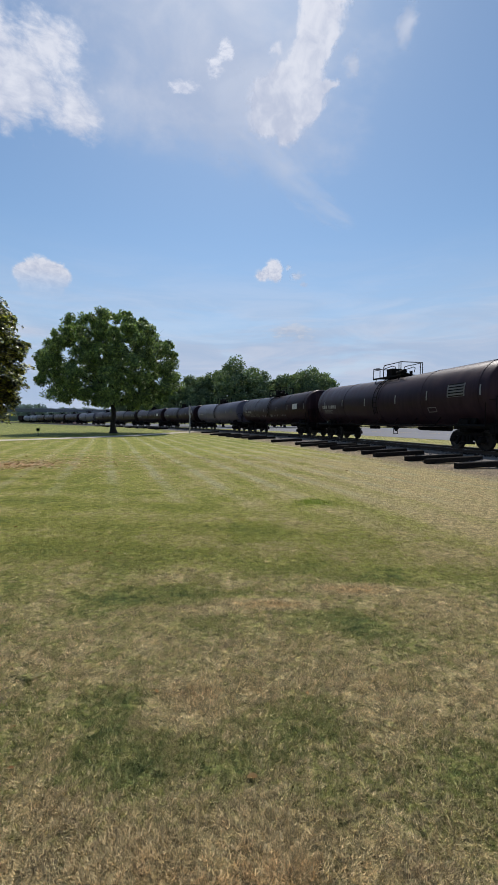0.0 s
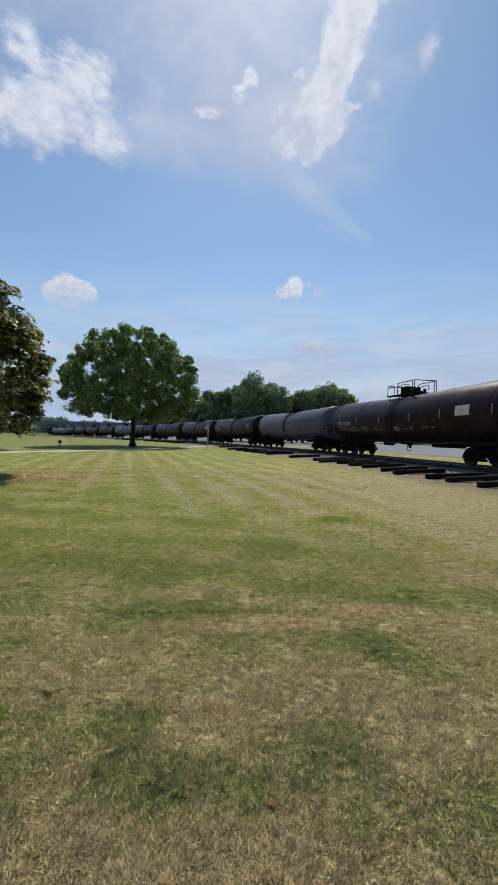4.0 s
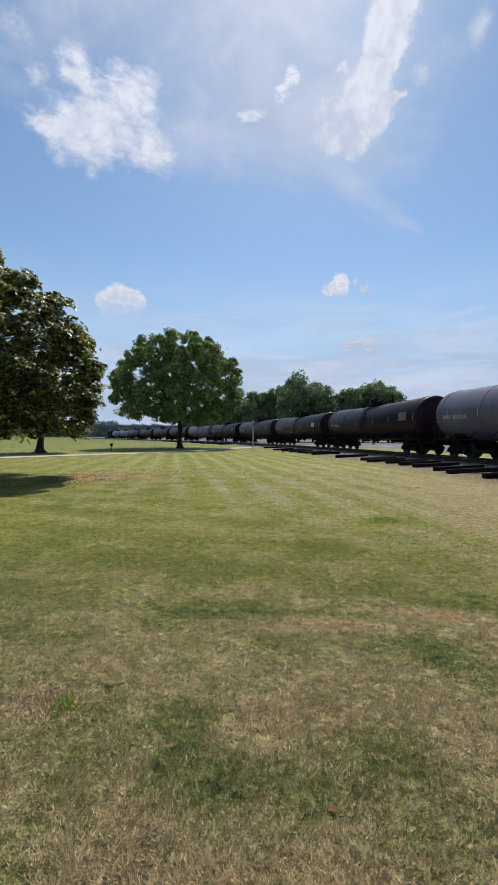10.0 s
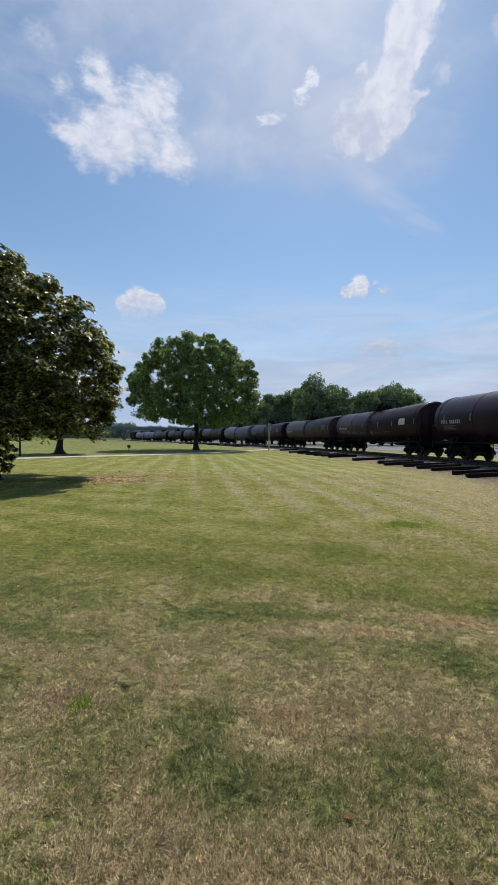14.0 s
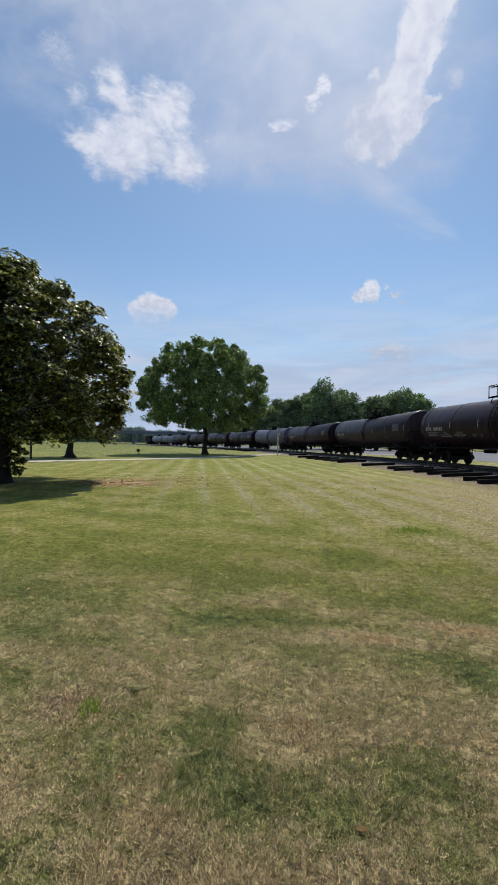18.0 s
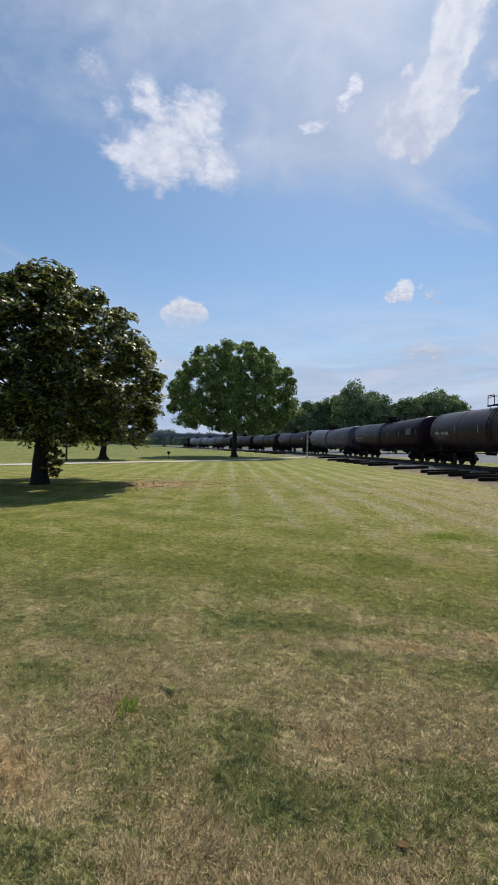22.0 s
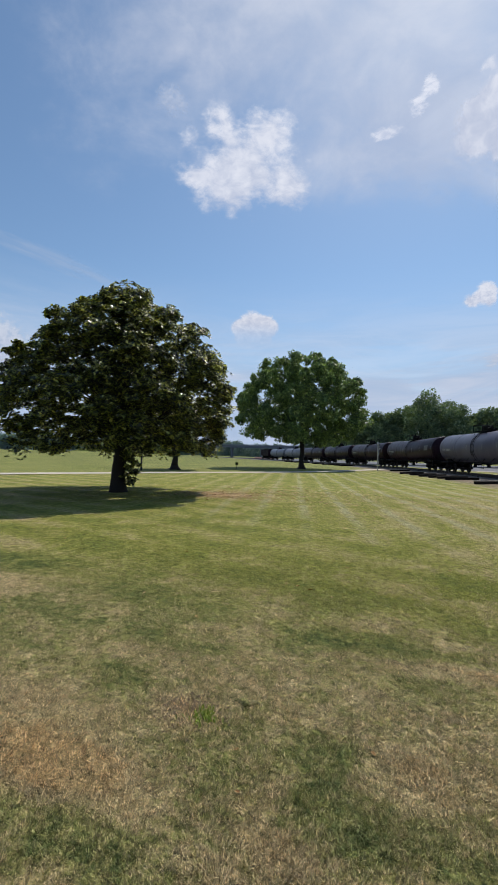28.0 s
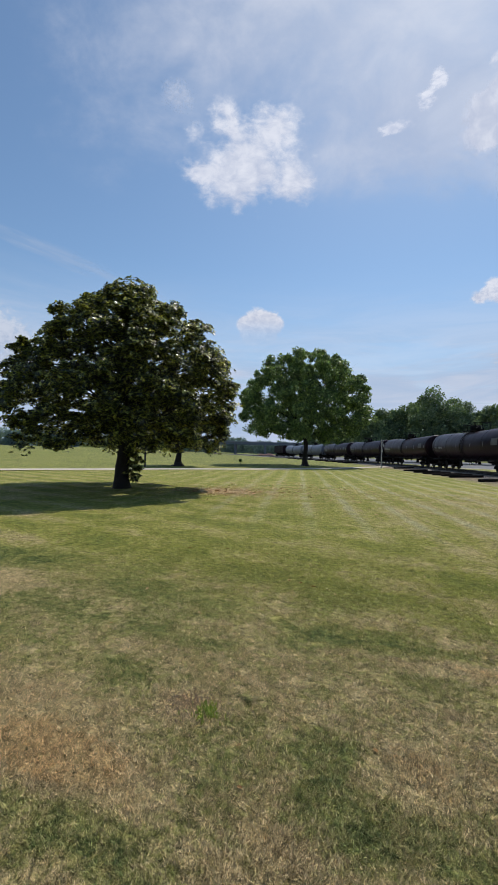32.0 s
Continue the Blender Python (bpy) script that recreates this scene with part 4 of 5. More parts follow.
    part("roof_walk", b.mesh("roof_walk", BLACK), car)
    for y in (-4.9, 4.9):
        make_truck(car, y, g)
    MOVERS.append((car, 14, hl + 1.2, 4.9))


def car_pose(i, half, reach, t):
    s = 15.46 + i * SPACING - travelled(t) - (HALF if half == HALF else SPACING - half - 2.3 + 0.0)
    if half != HALF:
        s = 15.46 + (i - 1) * SPACING - travelled(t) + 1.75 + half
    xa, ya, _ = track(s - reach)
    xb, yb, _ = track(s + reach)
    return pose((xa + xb) / 2, (ya + yb) / 2, RAIL, 0, 0, math.degrees(math.atan2(xa - xb, yb - ya)))


make_cars()

# ---- trees ----
def leaf_cloud(rng, centres, radii, per, size, droop=0.2, flat=0.75, out=0.35, up=0.8, shell=0.35):
    """Corners of diamond-shaped leaves scattered in clumps."""
    n = len(centres) * per
    c = np.repeat(np.asarray(centres, float), per, 0)
    r = np.repeat(np.asarray(radii, float), per)
    d = rng.normal(size=(n, 3))
    d /= np.linalg.norm(d, axis=1)[:, None]
    at = c + d * (r * rng.uniform(shell, 1.0, n) ** 0.6)[:, None] * np.array([1, 1, flat])
    ax = d * out + rng.normal(size=(n, 3)) * 0.6
    ax[:, 2] -= droop
    ax /= np.linalg.norm(ax, axis=1)[:, None]
    face = rng.normal(size=(n, 3)) * 0.65 + d * 0.45 + np.array([0, 0, up])
    side = np.cross(ax, face)
    side /= np.linalg.norm(side, axis=1)[:, None]
    ln = (size * rng.uniform(0.65, 1.3, n))[:, None]
    w = ln * rng.uniform(0.38, 0.55, n)[:, None]
    bend = np.cross(ax, side) * ln * 0.12
    return np.stack([at, at + ax * ln * 0.5 + side * w * 0.5 - bend, at + ax * ln, at + ax * ln * 0.5 - side * w * 0.5 - bend], 1), n


def rosettes(rng, centres, radii, tips, leaves, size, flat=0.55):
    """Whorls of long stiff leaves at the twig ends of each clump."""
    c = np.repeat(np.asarray(centres, float), tips, 0)
    r = np.repeat(np.asarray(radii, float), tips)
    m = len(c)
    d = rng.normal(size=(m, 3)) + np.array([0, 0, 0.7])
    d /= np.linalg.norm(d, axis=1)[:, None]
    at = c + d * (r * rng.uniform(0.3, 1.0, m) ** 0.5)[:, None] * np.array([1, 1, flat])
    away = at * np.array([1, 1, 0])
    away /= np.linalg.norm(away, axis=1)[:, None] + 1e-6
    axis = d * 0.4 + away * 0.4 + rng.normal(size=(m, 3)) * 0.25 + np.array([0, 0, 1.0])
    axis /= np.linalg.norm(axis, axis=1)[:, None]
    at, axis = np.repeat(at, leaves, 0), np.repeat(axis, leaves, 0)
    n = len(at)
    e1 = np.cross(axis, rng.normal(size=(n, 3)))
    e1 /= np.linalg.norm(e1, axis=1)[:, None]
    tilt = np.radians(rng.uniform(50, 100, n))[:, None]
    ax = axis * np.cos(tilt) + e1 * np.sin(tilt)
    ax[:, 2] -= 0.12
    ax /= np.linalg.norm(ax, axis=1)[:, None]
    side = np.cross(ax, axis)
    side /= np.linalg.norm(side, axis=1)[:, None]
    ln = (size * rng.uniform(0.7, 1.25, n))[:, None]
    w = ln * rng.uniform(0.48, 0.62, n)[:, None]
    bend = np.cross(side, ax) * ln * rng.uniform(0.02, 0.14, n)[:, None]
    return np.stack([at, at + ax * ln * 0.55 + side * w * 0.5 + bend, at + ax * ln, at + ax * ln * 0.55 - side * w * 0.5 + bend], 1), n


def lobed_crown(rng, rings, lobes, lobe_r, sub, shift=(0, 0), wide=0.12, inner=0.4):
    """Clumps of a crown whose radius at each height is given by rings of (z, r): rounded lobes over its surface and inside, each covered with clumps."""
    zs, rs = np.array([q[0] for q in rings]), np.array([q[1] for q in rings])
    fine = np.linspace(zs[0] + 0.3 * lobe_r, zs[-1] - 0.62 * lobe_r, 200)
    big = np.interp(fine, zs, rs)
    share = np.cumsum(big + 0.3 * lobe_r)
    share /= share[-1]
    spots = []
    for i in range(lobes):
        z = float(np.interp((i + 0.5) / lobes, share, fine)) + rng.uniform(-0.2, 0.2) * lobe_r
        own = lobe_r * rng.uniform(0.7, 1.3)
        r = max(float(np.interp(z, zs, rs)) * (1 + rng.uniform(-wide, wide)) - own * 1.12, 0.0)
        spots.append((r, i * 2.39996 + rng.uniform(-0.25, 0.25), z, own))
    for i in range(int(lobes * inner)):
        z = float(np.interp((i + 0.5) / int(lobes * inner), share, fine))
        spots.append((float(np.interp(z, zs, rs)) * rng.uniform(0.1, 0.5), i * 2.39996, z, lobe_r * 1.1))
    out, rad = [], []
    for r, an, z, own in spots:
        lean = (z - zs[0]) / (zs[-1] - zs[0])
        c = np.array([r * math.cos(an) + shift[0] * lean, r * math.sin(an) + shift[1] * lean, z])
        d = rng.normal(size=(sub, 3)) + np.array([0.55 * math.cos(an), 0.55 * math.sin(an), 0.35])
        d /= np.linalg.norm(d, axis=1)[:, None]
        out.append(c + d * own * rng.uniform(0.55, 0.95, (sub, 1)) * np.array([1, 1, 0.72]))
        rad.append(own * rng.uniform(0.24, 0.46, sub))
    return np.concatenate(out), np.concatenate(rad)


def trunk_mesh(rng, height, r0, fork, spread, limbs, rings, split=True, name="trunk", flare=1.75):
    b = Build()
    pts, rad = [], []
    for k in range(17):
        z = height * (k / 16) ** 1.7
        pts.append((0.05 * r0 * math.sin(k * 1.3) * k, 0.04 * r0 * math.cos(k * 1.7) * k, z - 0.08))
        rad.append(r0 * (1 + (flare - 1) * math.exp(-z / (0.75 * r0 + 0.08))) * (1 - 0.15 * min(z / fork, 1) - 0.6 * max(z - fork, 0) / (height - fork)))
    b.tube(pts, rad, 14)
    trunk = b.mesh(name, BARK)
    made = []
    for i in range(limbs):
        b = Build()
        z = fork + (height * 0.93 - fork) * (i / limbs) ** 1.1
        an = i * 2.4 + rng.uniform(-0.4, 0.4)
        reach = float(np.interp(min(z + 1.2, rings[-1][0]), [q[0] for q in rings], [q[1] for q in rings])) * rng.uniform(0.65, 0.92)
        r = r0 * 0.42 * (1 - 0.6 * i / limbs)
        rise = spread * reach
        p = [(0, 0, z)] + [(reach * f * math.cos(an + 0.25 * f * math.sin(i)), reach * f * math.sin(an + 0.25 * f * math.sin(i)), z + rise * f**0.8 + rng.uniform(-0.1, 0.1)) for f in (0.25, 0.5, 0.75, 1.0)]
        b.tube(p, [r, r * 0.8, r * 0.55, r * 0.32, r * 0.08], 7)
        for f in (0.45, 0.62, 0.8):
            q = Vector(p[0]).lerp(Vector(p[-1]), f)
            for sg in (-1, 1):
                an2 = an + sg * rng.uniform(0.5, 1.0)
                ln = reach * rng.uniform(0.25, 0.45)
                b.tube([q, q + Vector((math.cos(an2), math.sin(an2), spread * 0.8)) * ln * 0.5, q + Vector((math.cos(an2), math.sin(an2), spread * 1.2)) * ln], [r * 0.35, r * 0.2, r * 0.05], 5)
        made.append(b)
    if not split:
        whole = Build()
        for b in made:
            whole.add(b.v, b.f)
        made = [whole]
    return trunk, [b.mesh("limb", BARK) for b in made]


def make_tree(name, label, category, x, y, seed, rings, lobes, lobe_r, sub, per, size, material, trunk, shift=(0, 0), wide=0.12, droop=0.2, group="", extra=(), flat=0.8, up=0.7, whorl=0, shell=0.35, flare=1.75, inner=0.4):
    """trunk: height, radius, height of the first limb, rise of the limbs, number of limbs."""
    rng = np.random.default_rng(seed)
    tree = thing(name, label, category, pose(x, y, float(ground_z(x, y))), group=group)
    near = math.hypot(x, y) < 100
    a, limbs = trunk_mesh(random.Random(seed), *trunk, rings, near, flare=flare)
    t = part("trunk", a, tree)
    for b in limbs:
        part("limb" if near else "branchwork", b, t)
    c, r = lobed_crown(rng, rings, lobes, lobe_r, sub, shift, wide, inner)
    if extra:
        c, r = np.concatenate([c, np.array([q[:3] for q in extra])]), np.concatenate([r, np.array([q[3] for q in extra])])
    v, n = rosettes(rng, c, r, per // whorl, whorl, size) if whorl else leaf_cloud(rng, c, r, per, size, droop, flat, 0.3, up, shell)
    part("crown", quads_mesh("crown", v.reshape(-1, 3), n, material), tree)
    return tree


MAG_RINGS = ((1.55, 2.92), (1.98, 4.34), (3.01, 4.86), (3.96, 4.81), (5.18, 4.34), (6.13, 3.63), (6.69, 2.92), (7.26, 2.22), (7.82, 1.32), (8.44, 0.47))
skirt = [(4.05 * math.cos(k * 0.9), 4.05 * math.sin(k * 0.9), 1.7 + 0.25 * math.sin(k * 2.3), 0.45) for k in range(7)] + [(2.8 * math.cos(k * 1.1 + 0.4), 2.8 * math.sin(k * 1.1 + 0.4), 1.75 + 0.2 * math.sin(k * 1.7), 0.42) for k in range(6)]
sprouts = [(0.37 + 0.18 * math.sin(k * 2.1), 0.22 + 0.16 * math.cos(k * 1.7), 0.36 + 0.11 * k, 0.23 + 0.06 * math.sin(k)) for k in range(10)]
peak = [(0.20, 0.08, 8.20, 0.38), (0.45, 0.2, 7.95, 0.5), (0.0, -0.05, 7.95, 0.5), (0.75, 0.35, 7.7, 0.5), (-0.35, -0.2, 7.7, 0.5), (0.25, 0.1, 7.8, 0.55)]
make_tree("magnolia_tree", "broad dark magnolia with glossy leaves and short thick trunk", "tree", -12.74, 13.40, 4, MAG_RINGS, 140, 0.80, 9, 189, 0.118, MAGNOLIA,
          (7.0, 0.285, 1.9, 0.45, 17), (0.2, 0.1), 0.05, whorl=9, extra=skirt + sprouts + peak, flare=1.5, inner=0.42)
make_tree("young_magnolia", "smaller dark evergreen tree with flared trunk by the driveway", "tree", -26.86, 36.69, 9, ((1.7, 2.6), (3.0, 4.2), (4.5, 4.5), (6.0, 3.8), (7.4, 2.3), (8.6, 0.6)), 30, 1.2, 9, 84, 0.23, MAGNOLIA,
          (6.0, 0.30, 1.9, 0.4, 11), whorl=7, extra=[(-2.2, -1.6, 1.5, 0.55), (-2.8, -1.5, 1.3, 0.5), (-1.6, -1.2, 1.9, 0.5)], flare=2.6)
OAK_RINGS = ((3.7, 5.0), (4.9, 7.9), (6.8, 8.7), (8.9, 8.8), (10.9, 8.0), (12.9, 6.5), (14.5, 5.0), (15.8, 2.2))
make_tree("oak_tree", "tall shade tree with full green crown and straight trunk", "tree", -19.75, 56.2, 15, OAK_RINGS, 150, 1.12, 9, 88, 0.29, OAKLEAF,
          (13.0, 0.33, 3.6, 0.55, 20), (-0.2, 0), 0.16, 0.35, flare=2.3, inner=0.3, up=1.0)

WOODS = ((13.2, 150, 11.5), (11.2, 138, 13.0), (9.2, 134, 15.2), (7.0, 138, 16.0), (5.2, 144, 18.2), (3.6, 132, 19.8), (1.6, 140, 18.5), (0.4, 130, 15.5), (-1.6, 142, 15.0), (-3.0, 132, 15.6),
         (-4.8, 138, 16.6), (-6.2, 134, 17.2), (-7.9, 140, 16.8), (-8.4, 131, 14.4), (15.5, 250, 13), (17.0, 260, 12), (18.5, 255, 13))
for k, (az, dist, high) in enumerate(WOODS):
    high *= 1.05
    r = high * 0.39
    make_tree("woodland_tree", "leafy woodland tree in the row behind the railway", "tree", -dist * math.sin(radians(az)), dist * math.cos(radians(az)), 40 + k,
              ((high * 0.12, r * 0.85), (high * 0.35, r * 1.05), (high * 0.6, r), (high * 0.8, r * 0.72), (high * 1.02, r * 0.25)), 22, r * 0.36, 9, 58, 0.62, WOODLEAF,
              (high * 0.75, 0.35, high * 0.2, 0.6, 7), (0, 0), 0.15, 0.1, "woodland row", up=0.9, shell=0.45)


def make_far_woods():
    rng = np.random.default_rng(77)
    cs, rs = [], []
    for az in np.arange(-40, 78, 0.42):
        d = 620 + 60 * math.sin(az * 0.7) + rng.uniform(-20, 20)
        if az > 33:
            d = 520 + 30 * math.sin(az)
        h = 12.5 + 8.0 * math.exp(-((az - 28.0) / 3.0) ** 2) + 3.0 * math.sin(az * 0.9) + 2.0 * math.sin(az * 2.3 + 1) + rng.uniform(-1.5, 1.5) + (2.0 if az > 33 else 0)
        x, y = -d * math.sin(radians(az)), d * math.cos(radians(az))
        for z in np.arange(1.0, h, 2.2):
            cs.append((x + rng.uniform(-3, 3), y + rng.uniform(-4, 4), float(ground_z(x, y)) + z))
            rs.append(rng.uniform(2.4, 4.2))
    # leaves here carry the painted haze of distance
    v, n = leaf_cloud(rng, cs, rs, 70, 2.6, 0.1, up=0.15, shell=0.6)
    thing("far_woods", "low line of distant woods along the horizon, haze tinted into the leaves", "woods", mesh=quads_mesh("far_woods", v.reshape(-1, 3), n, HAZED_FARLEAF), kind="stuff")


make_far_woods()


# ---- overpass ----
def make_bridge():
    x0, y0, x1, y1 = -218.0, 280.0, -46.0, 334.0
    long = math.hypot(x1 - x0, y1 - y0)
    br = thing("overpass", "long concrete road overpass on slender piers in the distance", "bridge", pose(x0, y0, 0, 0, 0, math.degrees(math.atan2(y1 - y0, x1 - x0))))
    part("deck", Build().box((long / 2, 0, 9.3), (long, 9, 0.5)).mesh("deck", BRIDGE), br)
    girder = Build().box((long / 2, 0, 8.45), (long, 0.4, 1.2)).mesh("girder", GIRDER)
    for y in (-3.8, -1.3, 1.3, 3.8):
        part("girder", girder, br, pose(0, y, 0))
    for sy in (-4.4, 4.4):
        b = Build()
        b.box((long / 2, sy, 10.4), (long, 0.16, 0.14))
        b.box((long / 2, sy, 9.75), (long, 0.2, 0.4))
        for k in range(int(long / 2.4)):
            b.box((1 + 2.4 * k, sy, 10.0), (0.16, 0.16, 0.9))
        part("railing", b.mesh("railing", BRIDGE), br)
    pier = Build()
    for y in (-3.2, 0, 3.2):
        pier.tube([(0, y, 0), (0, y, 7.2)], 0.55, 12)
    pier.box((0, 0, 7.5), (1.3, 9.2, 0.9))
    me = pier.mesh("pier", BRIDGE)
    for k in range(7):
        part("pier", me, br, pose(12 + k * 23.5, 0, 0))
    for k in (0, 1):
        b = Build()
        s = -1 if k == 0 else 1
        xx = 0 if k == 0 else long
        b.add([(xx, -5, 8), (xx, 5, 8), (xx + s * 60, 6, 6), (xx + s * 60, -6, 6), (xx - s * 9, -9, -0.2), (xx - s * 9, 9, -0.2), (xx + s * 75, 20, -0.2), (xx + s * 75, -20, -0.2)],
              [(0, 1, 2, 3), (0, 1, 5, 4), (1, 2, 6, 5), (2, 3, 7, 6), (3, 0, 4, 7), (4, 5, 6, 7)])
        part("embankment", b.mesh("embankment", LAWN), br)


make_bridge()


def make_bank():
    """Low bank of bare reddish earth by the road under the overpass."""
    rng = random.Random(71)
    az, d = radians(24.4), 262.0
    b, rows, m = Build(), [], 7
    for i in range(15):
        f = i / 14
        h = 1.7 * math.sin(math.pi * f) ** 0.6 * (0.8 + 0.2 * math.sin(11 * f))
        for k in range(m):
            a = math.pi * k / (m - 1)
            rows.append((-6 + 12 * f, -2.4 * math.cos(a) + rng.uniform(-0.2, 0.2), h * math.sin(a) - 0.05 + rng.uniform(-0.08, 0.08)))
    b.add(rows, [(i * m + k, i * m + k + 1, (i + 1) * m + k + 1, (i + 1) * m + k) for i in range(14) for k in range(m - 1)])
    x, y = -d * math.sin(az), d * math.cos(az)
    thing("earth_bank", "low bank of bare reddish earth beside the far road", "earth bank", pose(x, y, float(ground_z(x, y)), 0, 0, math.degrees(az)),
          b.mesh("earth_bank", surface("red_earth", (0.24, 0.13, 0.105), (0.36, 0.21, 0.175), 0.95, 0, 0.6, 6, 0.4, spec=0.1)))


make_bank()


# ---- posts and signs ----
def make_posts():
    x, y = -10.03, 59.1
    cb = thing("crossing_sign", "weathered white railway crossbuck sign on a post, seen edge-on", "railway sign", pose(x, y, 0, 0, 0, 74))
    part("post", Build().box((0, 0, 1.9), (0.13, 0.13, 3.9), bevel=0.015).mesh("post", WHITE), cb)
    for turn in (45, -45):
        b = Build()
        b.box((0, -0.09 - 0.02 * (turn > 0), 3.35), (1.2, 0.02, 0.23), Matrix.Rotation(radians(turn), 3, "Y"))
        blade = part("blade", b.mesh("blade", WHITE), cb)
        b = Build()
        for k in (-0.35, -0.2, -0.05, 0.2, 0.35):
            b.box(Vector((0, -0.125, 3.35)) + Matrix.Rotation(radians(turn), 3, "Y") @ Vector((k, 0, 0)), (0.1, 0.008, 0.12), Matrix.Rotation(radians(turn), 3, "Y"))
        part("letter_bars", b.mesh("letter_bars", BLACK), blade)
    part("small_sign", Build().box((0, -0.08, 2.3), (0.45, 0.02, 0.35)).mesh("small_sign", WHITE), cb)
    x, y = -23.5, 44.2
    sg = thing("marker_sign", "small yellow-green marker sign on a thin post in the grass", "sign", pose(x, y, 0, 0, 0, 28))
    part("post", Build().tube([(0, 0, -0.05), (0, 0, 0.85)], 0.03, 8).mesh("post", DARKPOST), sg)
    face = part("sign_face", Build().box((0, -0.04, 0.66), (0.36, 0.02, 0.36), bevel=0.006).mesh("sign_face", SIGNFACE), sg)
    part("sign_mark", Build().box((0, -0.053, 0.66), (0.24, 0.008, 0.24)).mesh("sign_mark", BLACK), face)
    pl = thing("utility_post", "thin dark upright post beside the driveway", "post", pose(-26.78, 31.36, 0))
    part("post", Build().tube([(0, 0, -0.1), (0, 0, 2.0), (0, 0, 4.4)], [0.085, 0.08, 0.07], 10).mesh("post", DARKPOST), pl)
    part("cap", Build().lathe([(4.38, 0.10), (4.46, 0.10), (4.5, 0.02)], 10, "z").mesh("cap", DARKPOST), pl)


make_posts()


# ---- grass, fallen leaves ----
def make_blades():
    rng = np.random.default_rng(31)
    n = 1500000
    r = 1.2 + 8.3 * rng.uniform(0, 1, n) ** 1.75
    an = np.radians(np.where(rng.uniform(0, 1, n) < 0.9, rng.uniform(-38, 62, n), 12 + rng.normal(size=n) * 55))
    x, y = -r * np.sin(an), r * np.cos(an)
    tuft = np.sin(x * 31 + 2 * np.sin(y * 23)) * np.sin(y * 37 + 2 * np.sin(x * 19)) + 0.7 * np.sin(x * 7.1 + 2 * np.sin(y * 5.3)) * np.sin(y * 8.3 + 2 * np.sin(x * 4.1))
    keep = rng.uniform(0, 1, n) < (0.35 + 0.65 * smooth(-0.6, 0.3, tuft)) * (1 - smooth(3.0, 9.5, r))
    x, y, depth, tuft = x[keep], y[keep], r[keep], tuft[keep]
    # sparser, farther out over the lawn
    m = 300000
    r, an = 5.0 + 15.0 * rng.uniform(0, 1, m) ** 1.3, np.radians(rng.uniform(-40, 64, m))
    x, y, depth, tuft = np.append(x, -r * np.sin(an)), np.append(y, r * np.cos(an)), np.append(depth, r), np.append(tuft, rng.uniform(-1, 1, m))
    on = x + 0.285 * (y - 21.7) < 5.2
    x, y, depth, tuft = x[on], y[on], depth[on], tuft[on]
    n = len(x)
    h = rng.uniform(0.005, 0.017, n) * (1 + 0.6 * (rng.uniform(0, 1, n) > 0.93)) * (0.85 + 0.2 * tuft)
    w = rng.uniform(0.0010, 0.0022, n) * (1 + 0.24 * depth)
    an, lean = rng.uniform(0, 6.28, n), rng.uniform(0.4, 1.8, n) * h
    bx, by = np.cos(an) * w, np.sin(an) * w
    la = 2.5 * np.sin(x * 9.1 + 2 * np.sin(y * 7.3)) + 2.5 * np.sin(y * 11.3 + 2 * np.sin(x * 6.7)) + rng.normal(size=n) * 1.9
    lx, ly = np.cos(la) * lean, np.sin(la) * lean
    z0 = np.full(n, -0.003)
    v = np.stack([np.stack([x - bx, y - by, z0], 1), np.stack([x + bx, y + by, z0], 1), np.stack([x + lx, y + ly, h], 1)], 1)
    thing("grass_blades", "short mown blades of green and straw-coloured grass", "grass", mesh=quads_mesh("grass_blades", v.reshape(-1, 3), n, BLADES, 3), kind="stuff")
    # taller weed tufts
    def tuft(cx, cy, r, count, high):
        q = rng.normal(size=(count, 2)) * r * 0.5
        hh = rng.uniform(0.4, 1.0, count) * high
        a = rng.uniform(0, 6.28, count)
        out = rng.uniform(0.2, 0.9, count) * hh
        w_ = rng.uniform(0.003, 0.006, count)
        px, py = cx + q[:, 0], cy + q[:, 1]
        s_, c_ = np.sin(a), np.cos(a)
        return np.stack([np.stack([px - s_ * w_, py + c_ * w_, 0 * px], 1), np.stack([px + s_ * w_, py - c_ * w_, 0 * px], 1),
                         np.stack([px + s_ * w_ + c_ * out * 0.5, py - c_ * w_ + s_ * out * 0.5, hh * 0.7], 1), np.stack([px + c_ * out, py + s_ * out, hh], 1)], 1)
    weed = leaf_material("weed_leaves", ((0.0, (0.22, 0.28, 0.06)), (1.0, (0.46, 0.50, 0.16)), (0.5, (0.32, 0.38, 0.09))), 0.3)
    for cx, cy, r, count, high in ((-1.575, 2.253, 0.10, 140, 0.045), (1.06, 8.53, 0.34, 700, 0.035)):
        v = tuft(cx, cy, r, count, high)
        thing("weed_tuft", "tuft of brighter green weeds in the lawn", "weed", mesh=quads_mesh("weed_tuft", v.reshape(-1, 3), count, weed), kind="stuff")


